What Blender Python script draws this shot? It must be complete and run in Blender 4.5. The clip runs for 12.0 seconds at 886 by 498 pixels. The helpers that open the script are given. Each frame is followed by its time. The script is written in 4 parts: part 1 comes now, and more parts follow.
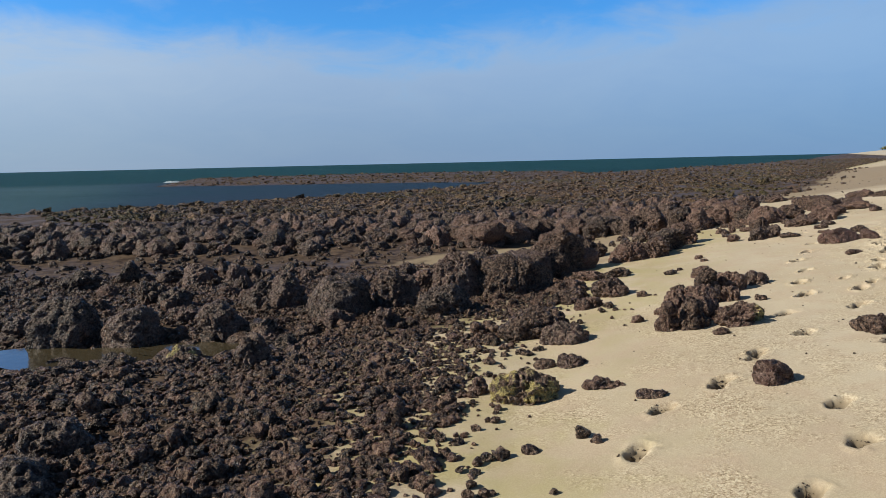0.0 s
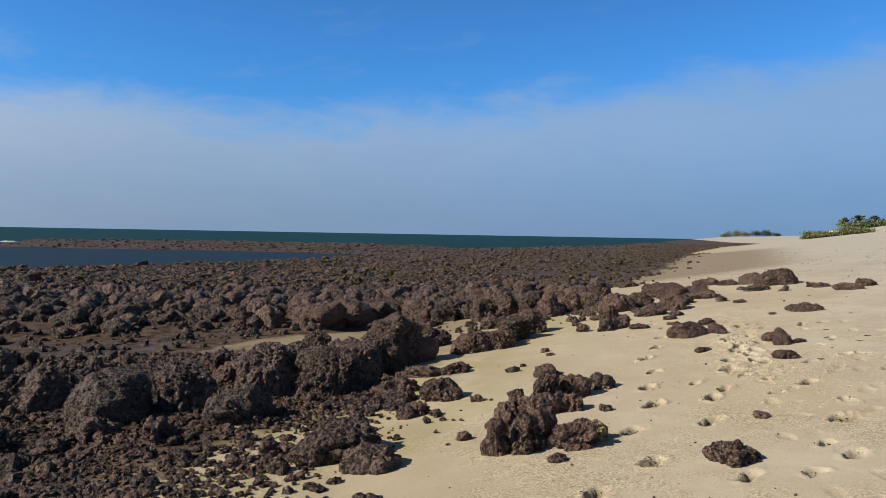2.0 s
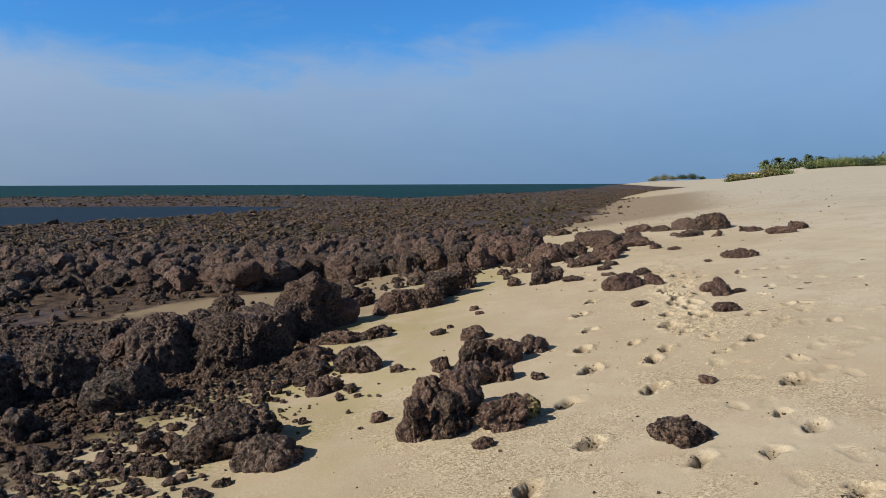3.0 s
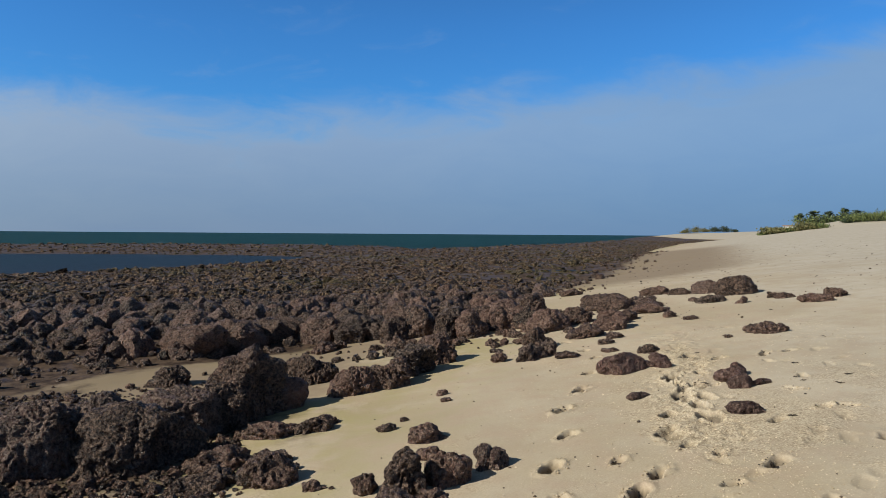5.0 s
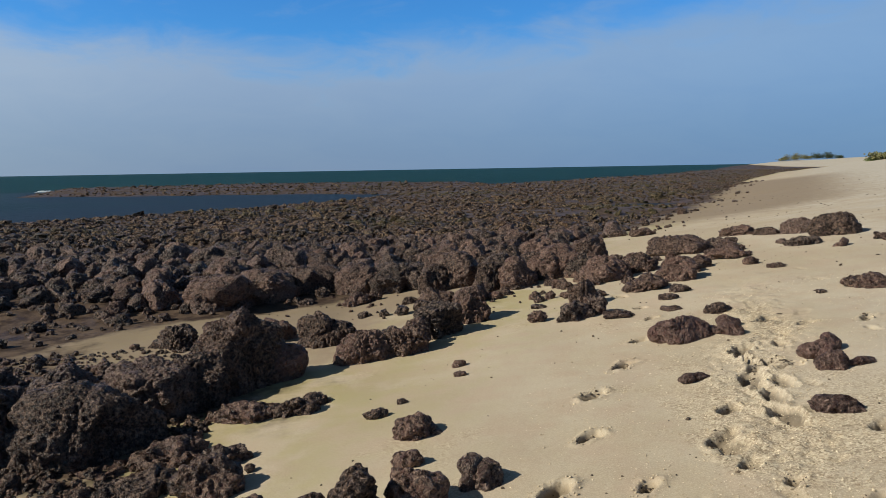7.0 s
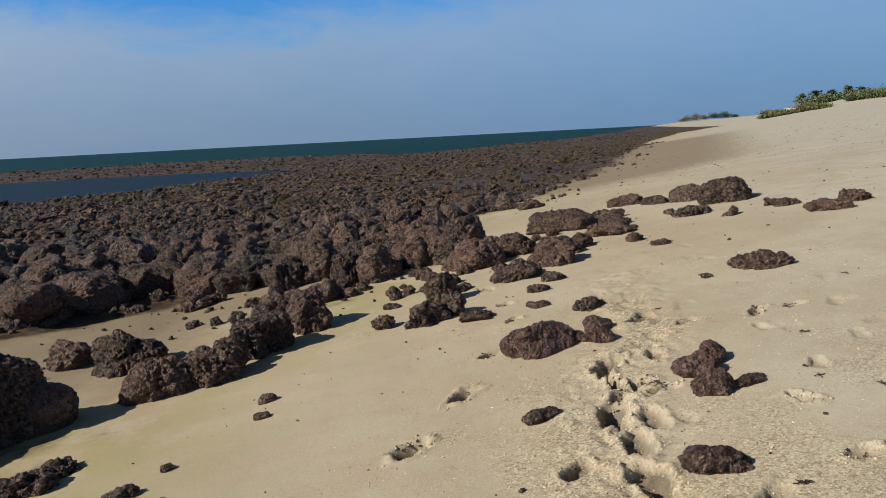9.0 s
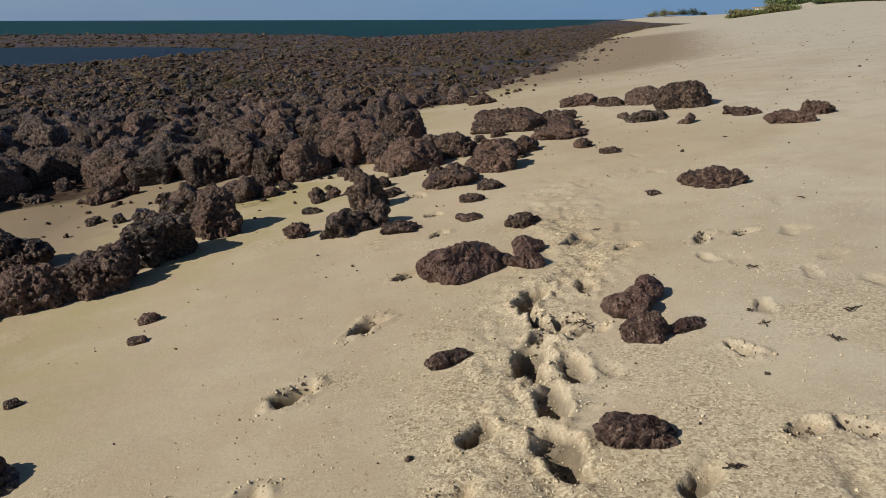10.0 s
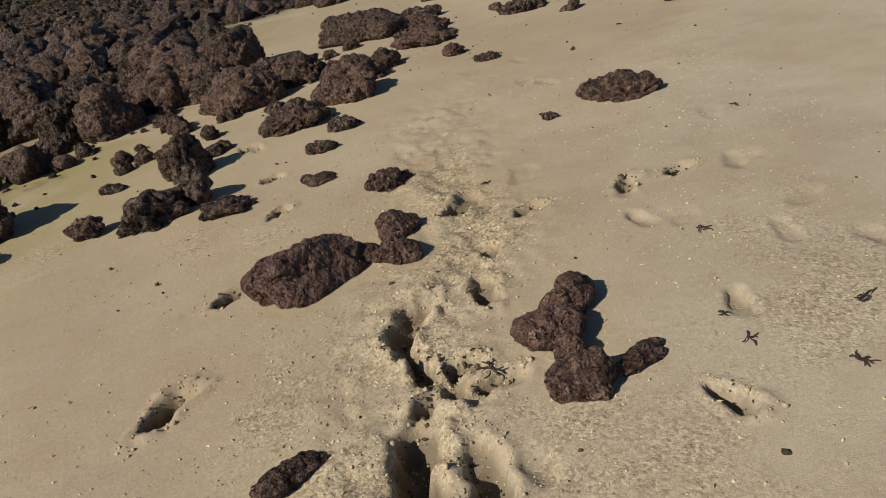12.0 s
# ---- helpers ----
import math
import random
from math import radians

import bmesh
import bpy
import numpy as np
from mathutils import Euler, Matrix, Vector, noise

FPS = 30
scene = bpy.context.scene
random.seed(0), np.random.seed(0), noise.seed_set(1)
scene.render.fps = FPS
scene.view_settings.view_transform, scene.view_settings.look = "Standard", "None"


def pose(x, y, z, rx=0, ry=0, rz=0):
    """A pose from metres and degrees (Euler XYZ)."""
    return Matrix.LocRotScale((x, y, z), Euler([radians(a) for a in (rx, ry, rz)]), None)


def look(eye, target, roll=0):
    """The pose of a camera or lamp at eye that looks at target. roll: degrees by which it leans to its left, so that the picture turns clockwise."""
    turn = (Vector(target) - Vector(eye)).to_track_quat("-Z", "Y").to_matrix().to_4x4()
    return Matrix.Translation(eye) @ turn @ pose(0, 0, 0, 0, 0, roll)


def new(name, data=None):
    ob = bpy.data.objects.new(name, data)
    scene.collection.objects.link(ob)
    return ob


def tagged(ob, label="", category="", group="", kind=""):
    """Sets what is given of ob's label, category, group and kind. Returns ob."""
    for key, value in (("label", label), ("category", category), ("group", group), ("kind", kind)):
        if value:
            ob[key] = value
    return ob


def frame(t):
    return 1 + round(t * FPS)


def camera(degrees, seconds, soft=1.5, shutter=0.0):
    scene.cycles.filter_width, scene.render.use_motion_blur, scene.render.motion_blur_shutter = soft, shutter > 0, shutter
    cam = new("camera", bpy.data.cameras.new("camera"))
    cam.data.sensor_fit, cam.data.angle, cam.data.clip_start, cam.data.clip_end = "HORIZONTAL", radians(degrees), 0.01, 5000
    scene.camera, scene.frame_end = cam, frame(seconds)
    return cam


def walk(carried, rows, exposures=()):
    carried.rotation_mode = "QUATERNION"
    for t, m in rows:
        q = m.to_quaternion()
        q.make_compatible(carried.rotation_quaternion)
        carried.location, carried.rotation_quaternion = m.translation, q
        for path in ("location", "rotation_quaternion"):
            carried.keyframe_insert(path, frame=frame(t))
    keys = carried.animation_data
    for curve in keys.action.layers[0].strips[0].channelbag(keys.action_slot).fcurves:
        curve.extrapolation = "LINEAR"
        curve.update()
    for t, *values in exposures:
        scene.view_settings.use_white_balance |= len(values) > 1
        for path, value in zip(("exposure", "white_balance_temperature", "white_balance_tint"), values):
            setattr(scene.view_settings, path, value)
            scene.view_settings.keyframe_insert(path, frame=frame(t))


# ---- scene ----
cam = camera(62.4, 12.0, soft=0.75)
METRES, EYE, TILT, LEAN, TURN = 8.5, 1.594, -6.75, 1.3, 0.0
ROWS = [
    (0.0, 0.0, 0.0, 0.0, 0.0, 0.0, -0.0),
    (0.5, 0.0206, 0.0337, 0.0063, -3.33, 5.62, -0.47),
    (1.0, 0.0308, 0.0739, 0.0087, -3.81, 4.03, -0.97),
    (1.5, 0.0538, 0.1077, 0.0184, -6.36, 3.34, 1.15),
    (2.0, 0.0728, 0.1394, 0.0246, -10.15, 5.72, -1.11),
    (2.5, 0.0871, 0.1819, 0.0283, -11.98, 0.86, -2.08),
    (3.0, 0.1098, 0.2222, 0.0369, -15.12, 1.78, 0.68),
    (5.0, 0.2227, 0.3505, 0.0669, -12.86, 5.68, -0.17),
    (5.5, 0.2513, 0.3841, 0.0725, -14.99, 3.28, 0.32),
    (6.0, 0.2776, 0.4205, 0.0786, -15.32, 4.31, 1.16),
    (6.5, 0.3055, 0.4509, 0.08, -9.0, -0.51, -0.75),
    (7.0, 0.3198, 0.4793, 0.0889, -6.18, 0.59, 0.39),
    (9.0, 0.4252, 0.6119, 0.109, -12.69, -1.9, 3.17),
    (9.5, 0.4544, 0.6482, 0.1138, -10.32, -6.18, 1.3),
    (10.0, 0.4707, 0.6731, 0.1171, -15.77, -10.57, 0.69),
    (10.5, 0.4857, 0.7128, 0.124, -23.98, -13.69, 4.56),
    (11.0, 0.4961, 0.7438, 0.1249, -23.76, -18.33, 4.25),
    (11.5, 0.5193, 0.7686, 0.1296, -23.26, -21.6, 6.73),
    (12.0, 0.5401, 0.808, 0.1331, -26.0, -19.41, 6.4),
]
walk(cam, [(t, pose(0, 0, EYE, TILT, LEAN, TURN) @ pose(METRES * x, METRES * y, METRES * z, 90 + pitch, roll, yaw)) for t, x, y, z, yaw, pitch, roll in ROWS],
     [(0.0, 0.45, 6500, 8), (0.5, 0.41, 6550, 10), (1.0, 0.36, 6500, 10), (2.5, 0.31, 6550, 10), (5.5, 0.16, 6450, 8), (7.0, 0.22, 6500, 8), (9.5, 0.14, 6550, 8), (10.5, 0.04, 6750, 10), (12.0, -0.16, 6950, 10)])

# ---- light ----
SUN_UP, SUN_WAY = 33.0, 9.0  # height above the horizon; way of the shadows, from x towards y
sun_data = bpy.data.lights.new("sun", "SUN")
sun_data.energy, sun_data.angle, sun_data.color = 4.6, radians(0.55), (1.0, 0.942, 0.822)
sun = new("sun", sun_data)
up, way = radians(SUN_UP), radians(SUN_WAY)
sun.matrix_world = look((0, 0, 0), (math.cos(way) * math.cos(up), math.sin(way) * math.cos(up), -math.sin(up)))


class Nodes:
    """Short hand for a node tree."""

    def __init__(self, tree):
        self.tree = tree
        tree.nodes.clear()

    def add(self, kind, **given):
        node = self.tree.nodes.new(kind)
        for key, value in given.items():
            if key in node.inputs:
                self.put(node.inputs[key], value)
            else:
                setattr(node, key, value)
        return node

    def put(self, socket, value):
        if isinstance(value, bpy.types.NodeSocket):
            self.tree.links.new(value, socket)
        elif isinstance(value, bpy.types.Node):
            self.tree.links.new(value.outputs[0], socket)
        else:
            socket.default_value = value

    def math(self, op, a, b=0.0, c=0.0, clamp=False):
        node = self.add("ShaderNodeMath", operation=op, use_clamp=clamp)
        for i, v in enumerate((a, b, c)):
            self.put(node.inputs[i], v)
        return node.outputs[0]

    def noise(self, vector, scale, detail=4.0, rough=0.55, distortion=0.0):
        node = self.add("ShaderNodeTexNoise")
        for key, v in (("Vector", vector), ("Scale", scale), ("Detail", detail), ("Roughness", rough), ("Distortion", distortion)):
            self.put(node.inputs[key], v)
        return node.outputs["Fac"]

    def cells(self, vector, scale, feature="F1", randomness=1.0):
        node = self.add("ShaderNodeTexVoronoi", feature=feature)
        for key, v in (("Vector", vector), ("Scale", scale), ("Randomness", randomness)):
            self.put(node.inputs[key], v)
        return node

    def step(self, value, low, high, a=0.0, b=1.0):
        node = self.add("ShaderNodeMapRange", interpolation_type="SMOOTHSTEP")
        for i, v in enumerate((value, low, high, a, b)):
            self.put(node.inputs[i], v)
        return node.outputs[0]

    def mix(self, fac, a, b, blend="MIX"):
        node = self.add("ShaderNodeMix", data_type="RGBA", blend_type=blend)
        self.put(node.inputs[0], fac)
        self.put(node.inputs[6], (*a, 1.0) if isinstance(a, tuple) else a)
        self.put(node.inputs[7], (*b, 1.0) if isinstance(b, tuple) else b)
        return node.outputs[2]

    def bump(self, height, strength, distance, normal=None):
        node = self.add("ShaderNodeBump")
        self.put(node.inputs["Height"], height)
        self.put(node.inputs["Strength"], strength)
        self.put(node.inputs["Distance"], distance)
        if normal is not None:
            self.put(node.inputs["Normal"], normal)
        return node.outputs[0]


world = bpy.data.worlds.new("sky")
scene.world = world
world.use_nodes = True
n = Nodes(world.node_tree)
sky = n.add("ShaderNodeTexSky", sky_type="NISHITA", sun_disc=False, sun_elevation=up, sun_rotation=radians(270 - SUN_WAY), air_density=1.0, dust_density=0.6, ozone_density=2.0)
spot = n.add("ShaderNodeTexCoord").outputs["Generated"]
part_xyz = n.add("ShaderNodeSeparateXYZ")
n.put(part_xyz.inputs[0], spot)
rise = part_xyz.outputs[2]
flat = n.add("ShaderNodeMapping")
n.put(flat.inputs[0], spot)
flat.inputs["Scale"].default_value = (1.0, 1.0, 3.0)
veil = n.noise(flat.outputs[0], 2.2, 6.0, 0.55, 0.3)
streak = n.noise(flat.outputs[0], 7.0, 5.0, 0.6, 0.6)
# a bank of thin haze cloud, its upper rim uneven and higher towards +x
sweep = n.math("MULTIPLY", part_xyz.outputs[0], n.math("ADD", n.math("MULTIPLY", part_xyz.outputs[0], 0.15), 0.05))
rim = n.math("ADD", sweep, n.math("MULTIPLY", n.math("SUBTRACT", veil, 0.5), 0.15))
over = n.math("SUBTRACT", n.math("SUBTRACT", rise, rim), 0.142)
bank = n.step(n.math("ADD", over, n.math("MULTIPLY", n.math("SUBTRACT", streak, 0.5), 0.11)), -0.035, 0.045, 1.0, 0.0)
wisp = n.math("MULTIPLY", n.step(streak, 0.55, 0.8), 0.18)
cover = n.math("MAXIMUM", n.math("MULTIPLY", bank, 0.92), wisp, clamp=True)
deep = n.mix(n.step(rise, 0.25, 0.6), (0.27, 0.8, 1.4), (0.36, 0.37, 0.35))
clear = n.mix(0.97, sky.outputs[0], n.mix(1.0, sky.outputs[0], deep, "MULTIPLY"))
tone = n.mix(n.step(rise, 0.0, 0.16), (2.0, 2.82, 4.3), (2.9, 3.9, 5.5))
tone = n.mix(n.step(part_xyz.outputs[0], -0.25, 0.75), tone, n.mix(1.0, tone, (0.72, 0.9, 1.05), "MULTIPLY"))
tone = n.mix(n.step(part_xyz.outputs[0], -0.1, -0.6), tone, n.mix(1.0, tone, (1.3, 1.2, 1.08), "MULTIPLY"))
tone = n.mix(n.step(streak, 0.3, 0.7, 0.0, 0.5), tone, n.mix(1.0, tone, (1.13, 1.08, 1.02), "MULTIPLY"))
bg = n.add("ShaderNodeBackground", Strength=0.089)
n.put(bg.inputs["Color"], n.mix(cover, clear, tone))
n.put(n.add("ShaderNodeOutputWorld").inputs["Surface"], bg)

# ---- materials ----


def material(name, make):
    mat = bpy.data.materials.new(name)
    mat.use_nodes = True
    k = Nodes(mat.node_tree)
    shader = k.add("ShaderNodeBsdfPrincipled")
    make(k, shader)
    k.put(k.add("ShaderNodeOutputMaterial").inputs["Surface"], shader)
    return mat


def rock_material(name, dark, light, tan, crust, crust_amount, islands=False, fine=1.0, holes=1.0):
    """Vesicular ironstone; shade in its pits and sunlit specks are painted in; crust: the pale growth or salt on it."""
    def make(k, sh):
        at = k.add("ShaderNodeTexCoord").outputs["Object"] if not islands else k.add("ShaderNodeNewGeometry").outputs["Position"]
        luck = k.add("ShaderNodeNewGeometry").outputs["Random Per Island"] if islands else k.add("ShaderNodeObjectInfo").outputs["Random"]
        wobble = k.add("ShaderNodeTexNoise")
        for key, v in (("Vector", at), ("Scale", 26.0 * fine), ("Detail", 2.0)):
            k.put(wobble.inputs[key], v)
        bent = k.add("ShaderNodeVectorMath", operation="MULTIPLY_ADD")
        for i, v in enumerate((wobble.outputs["Color"], (0.035 / fine,) * 3, at)):
            k.put(bent.inputs[i], v)
        big = k.noise(at, 4.0 * fine, 4.0, 0.6)
        small = k.noise(at, 38.0 * fine, 5.0, 0.7)
        grain = k.noise(at, 120.0 * fine, 3.0, 0.7)
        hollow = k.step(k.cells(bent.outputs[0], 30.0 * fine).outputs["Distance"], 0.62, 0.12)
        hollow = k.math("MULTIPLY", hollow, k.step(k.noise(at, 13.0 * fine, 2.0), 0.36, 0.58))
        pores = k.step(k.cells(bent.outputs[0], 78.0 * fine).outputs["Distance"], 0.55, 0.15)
        col = k.mix(k.step(k.math("ADD", big, k.math("MULTIPLY", k.math("SUBTRACT", luck, 0.5), 0.95 if islands else 0.55)), 0.25, 0.8), dark, light)
        # tan specks on the raised grain: sun highlights painted into the colour
        sun_specks = k.math("MULTIPLY", k.step(small, 0.43, 0.58), k.step(grain, 0.36, 0.62, 0.15, 1.0))
        col = k.mix(k.math("MULTIPLY", sun_specks, 0.85), col, tan)
        mask = k.math("MULTIPLY", k.step(k.math("ADD", k.noise(at, 9.0 * fine, 3.0, 0.6), k.math("MULTIPLY", k.math("SUBTRACT", grain, 0.5), 0.35)), 0.66 - 0.2 * crust_amount, 0.76 - 0.2 * crust_amount), min(1.0, crust_amount))
        col = k.mix(mask, col, crust)
        if fine < 0.5:
            col = k.mix(k.math("MULTIPLY", k.step(k.noise(at, 0.09, 4.0, 0.6), 0.48, 0.62), 0.6), col, (0.1, 0.09, 0.035))
        # shade of the pores and pits, painted near black into the colour
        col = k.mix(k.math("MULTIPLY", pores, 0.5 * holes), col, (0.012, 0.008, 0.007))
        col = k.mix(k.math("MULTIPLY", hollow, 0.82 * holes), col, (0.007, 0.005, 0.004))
        k.put(sh.inputs["Base Color"], col)
        k.put(sh.inputs["Roughness"], k.step(small, 0.3, 0.7, 0.22, 0.6))
        k.put(sh.inputs["Specular IOR Level"], 0.12 if fine < 0.5 else 0.27)
        deep = k.math("SUBTRACT", k.math("MULTIPLY", small, 0.9), k.math("MULTIPLY", hollow, 0.7))
        b1 = k.bump(deep, 1.0, 0.065 / max(fine, 0.6))
        b2 = k.bump(k.math("SUBTRACT", k.math("MULTIPLY", grain, 1.2), pores), 0.9, 0.012 / max(fine, 0.6), b1)
        k.put(sh.inputs["Normal"], b2)
    return material(name, make)


TAN = (0.5, 0.345, 0.25)
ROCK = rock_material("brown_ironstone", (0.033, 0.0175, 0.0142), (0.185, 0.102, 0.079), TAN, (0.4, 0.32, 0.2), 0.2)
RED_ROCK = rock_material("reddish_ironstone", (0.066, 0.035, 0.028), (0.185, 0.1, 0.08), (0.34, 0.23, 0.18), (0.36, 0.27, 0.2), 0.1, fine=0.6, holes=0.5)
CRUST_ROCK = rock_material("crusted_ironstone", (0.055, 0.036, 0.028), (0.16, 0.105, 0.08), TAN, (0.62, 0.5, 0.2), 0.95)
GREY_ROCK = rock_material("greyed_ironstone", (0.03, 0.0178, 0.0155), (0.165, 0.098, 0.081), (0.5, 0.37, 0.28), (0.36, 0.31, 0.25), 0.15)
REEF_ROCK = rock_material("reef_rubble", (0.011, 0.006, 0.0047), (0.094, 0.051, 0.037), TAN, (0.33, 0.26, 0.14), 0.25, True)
# the reef rubble's material once more, lightened so that near stones look lit
LIT_RUBBLE = rock_material("lit_reef_rubble", (0.02, 0.0105, 0.0083), (0.14, 0.076, 0.057), (0.46, 0.31, 0.215), (0.33, 0.26, 0.14), 0.25, True)
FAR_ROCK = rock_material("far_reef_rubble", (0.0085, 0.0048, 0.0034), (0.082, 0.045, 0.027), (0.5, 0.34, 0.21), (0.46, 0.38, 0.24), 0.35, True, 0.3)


def make_ground(k, sh):
    at = k.add("ShaderNodeNewGeometry").outputs["Position"]
    tint = k.add("ShaderNodeAttribute", attribute_name="shore")
    shore = tint.outputs["Fac"]
    broad = k.noise(at, 0.55, 4.0, 0.6)
    mid = k.noise(at, 3.2, 5.0, 0.6)
    grain = k.noise(at, 240.0, 3.0, 0.7)
    sand = k.mix(k.step(broad, 0.35, 0.65), (0.445, 0.368, 0.252), (0.515, 0.437, 0.322))
    sand = k.mix(k.step(mid, 0.4, 0.7, 0.0, 0.55), sand, (0.5, 0.375, 0.277))
    # shell grit in drifts
    trodden = k.add("ShaderNodeAttribute", attribute_name="gritty").outputs["Fac"]
    drift = k.step(k.math("ADD", k.noise(at, 1.3, 6.0, 0.7), k.math("MULTIPLY", trodden, 0.2)), 0.56, 0.74)
    grains = k.cells(at, 85.0)
    lone = k.math("MULTIPLY", drift, k.step(k.noise(at, 45.0, 3.0, 0.6), 0.38, 0.58))
    speck = k.mix(k.step(k.noise(at, 105.0, 3.0, 0.8), 0.38, 0.62), (0.24, 0.165, 0.095), (0.76, 0.63, 0.45))
    sand = k.mix(k.math("ADD", k.math("MULTIPLY", drift, 0.48), 0.18), sand, speck)
    pick = k.add("ShaderNodeSeparateColor")
    k.put(pick.inputs[0], grains.outputs["Color"])
    sand = k.mix(k.math("MULTIPLY", lone, 0.75), sand, k.mix(k.step(pick.outputs[0], 0.2, 0.8), (0.2, 0.14, 0.08), (0.72, 0.62, 0.44)))
    sand = k.mix(k.step(grain, 0.3, 0.75, 0.3, 0.0), sand, (0.24, 0.18, 0.115))
    # greenish damp sand near the stones
    green = k.math("MULTIPLY", k.step(k.math("ADD", shore, k.math("MULTIPLY", k.math("SUBTRACT", mid, 0.5), 2.2)), 1.7, -0.2), k.step(k.noise(at, 1.7, 4.0), 0.36, 0.58))
    sand = k.mix(k.math("MULTIPLY", green, 0.68), sand, (0.32, 0.275, 0.11))
    # print hollows painted darker with depth, for their shade and the damp sand
    dug_shade = k.add("ShaderNodeAttribute", attribute_name="dug_shade").outputs["Fac"]
    sand = k.mix(k.math("MULTIPLY", dug_shade, 0.7), sand, (0.34, 0.265, 0.17))
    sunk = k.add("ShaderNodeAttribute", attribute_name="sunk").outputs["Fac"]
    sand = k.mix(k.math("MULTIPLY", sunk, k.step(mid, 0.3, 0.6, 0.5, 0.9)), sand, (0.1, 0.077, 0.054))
    # dry, bleached sand higher up the beach
    sand = k.mix(k.step(k.math("ADD", shore, k.math("MULTIPLY", k.math("SUBTRACT", broad, 0.5), 6.0)), 1.5, 9.0, 0.0, 0.8), sand, k.mix(k.step(mid, 0.4, 0.65), (0.485, 0.438, 0.362), (0.43, 0.382, 0.31)))
    sand = k.mix(k.step(k.noise(at, 0.8, 7.0, 0.72), 0.36, 0.66, 0.0, 0.4), sand, k.mix(1.0, sand, (0.78, 0.76, 0.73), "MULTIPLY"))
    damp = k.add("ShaderNodeAttribute", attribute_name="damp").outputs["Fac"]
    sand = k.mix(k.step(k.math("ADD", damp, k.math("MULTIPLY", k.math("SUBTRACT", mid, 0.5), 0.6)), 0.1, 0.75, 0.0, 0.85), sand, (0.23, 0.172, 0.115))
    mud = k.mix(k.step(k.noise(at, 5.0, 6.0, 0.7), 0.35, 0.65), (0.034, 0.022, 0.0165), (0.115, 0.079, 0.054))
    wet = k.step(k.math("ADD", shore, k.math("MULTIPLY", k.math("SUBTRACT", k.noise(at, 1.6, 5.0, 0.65), 0.5), 3.2)), 0.0, -0.9)
    k.put(sh.inputs["Base Color"], k.mix(wet, sand, mud))
    k.put(sh.inputs["Roughness"], k.mix(wet, (0.95, 0.95, 0.95), k.mix(k.step(broad, 0.45, 0.6), (0.5, 0.5, 0.5), (0.85, 0.85, 0.85))))
    k.put(sh.inputs["Specular IOR Level"], k.math("ADD", k.math("MULTIPLY", wet, -0.05), 0.15))
    b1 = k.bump(k.math("ADD", k.math("MULTIPLY", mid, 0.6), k.math("MULTIPLY", k.noise(at, 11.0, 5.0, 0.55), 0.4)), 0.3, 0.02)
    b2 = k.bump(k.math("ADD", grain, k.math("MULTIPLY", k.noise(at, 150.0, 3.0, 0.7), k.math("ADD", drift, 0.1))), 0.34, 0.006, k.bump(k.math("MULTIPLY", lone, k.step(grains.outputs["Distance"], 0.7, 0.0)), 0.3, 0.006, b1))
    k.put(sh.inputs["Normal"], b2)


GROUND = material("beach_and_reef_floor", make_ground)


def make_sea(k, sh):
    at = k.add("ShaderNodeNewGeometry").outputs["Position"]
    shallow = k.add("ShaderNodeAttribute", attribute_name="shallow").outputs["Fac"]
    col = k.mix(k.noise(at, 0.05, 4.0), (0.008, 0.035, 0.034), (0.016, 0.056, 0.052))
    long_wave = k.add("ShaderNodeMapping")
    k.put(long_wave.inputs[0], at)
    long_wave.inputs["Scale"].default_value = (0.03, 0.16, 1.0)
    streaks = k.noise(long_wave.outputs[0], 1.0, 6.0, 0.7)
    col = k.mix(k.step(streaks, 0.35, 0.7, 0.0, 0.7), col, (0.003, 0.022, 0.026))
    foamy = k.step(k.noise(long_wave.outputs[0], 6.0, 4.0, 0.7), 0.66, 0.71)
    col = k.mix(shallow, col, (0.016, 0.025, 0.034))
    # paler teal of the reflected sky, painted into the western bay's colour
    sky_sheen = k.add("ShaderNodeAttribute", attribute_name="sky_sheen").outputs["Fac"]
    col = k.mix(k.math("MULTIPLY", sky_sheen, k.step(k.noise(at, 0.08, 3.0), 0.3, 0.7, 0.6, 1.0)), col, (0.045, 0.082, 0.088))
    foam = k.math("MULTIPLY", k.math("MULTIPLY", foamy, k.math("SUBTRACT", 1.0, shallow)), 0.45)
    col = k.mix(foam, col, (0.6, 0.65, 0.65))
    k.put(sh.inputs["Base Color"], col)
    k.put(sh.inputs["Roughness"], k.step(shallow, 0.0, 1.0, 0.55, 0.5))
    k.put(sh.inputs["Specular IOR Level"], k.step(shallow, 0.0, 1.0, 0.05, 0.06))
    waves = k.math("ADD", k.noise(at, 0.6, 6.0, 0.6, 0.5), k.math("MULTIPLY", k.noise(at, 4.0, 4.0, 0.6), 0.3))
    k.put(sh.inputs["Normal"], k.bump(waves, k.step(shallow, 0.0, 1.0, 0.8, 0.5), 0.35))


SEA = material("green_sea", make_sea)


def make_pool(k, sh):
    at = k.add("ShaderNodeNewGeometry").outputs["Position"]
    k.put(sh.inputs["Base Color"], k.mix(k.noise(at, 1.5, 5.0, 0.6), (0.03, 0.024, 0.016), (0.07, 0.055, 0.03)))
    k.put(sh.inputs["Roughness"], 0.12)
    k.put(sh.inputs["Specular IOR Level"], 0.5)
    k.put(sh.inputs["Normal"], k.bump(k.noise(at, 9.0, 3.0), 0.15, 0.01))


POOL = material("shallow_tide_water", make_pool)


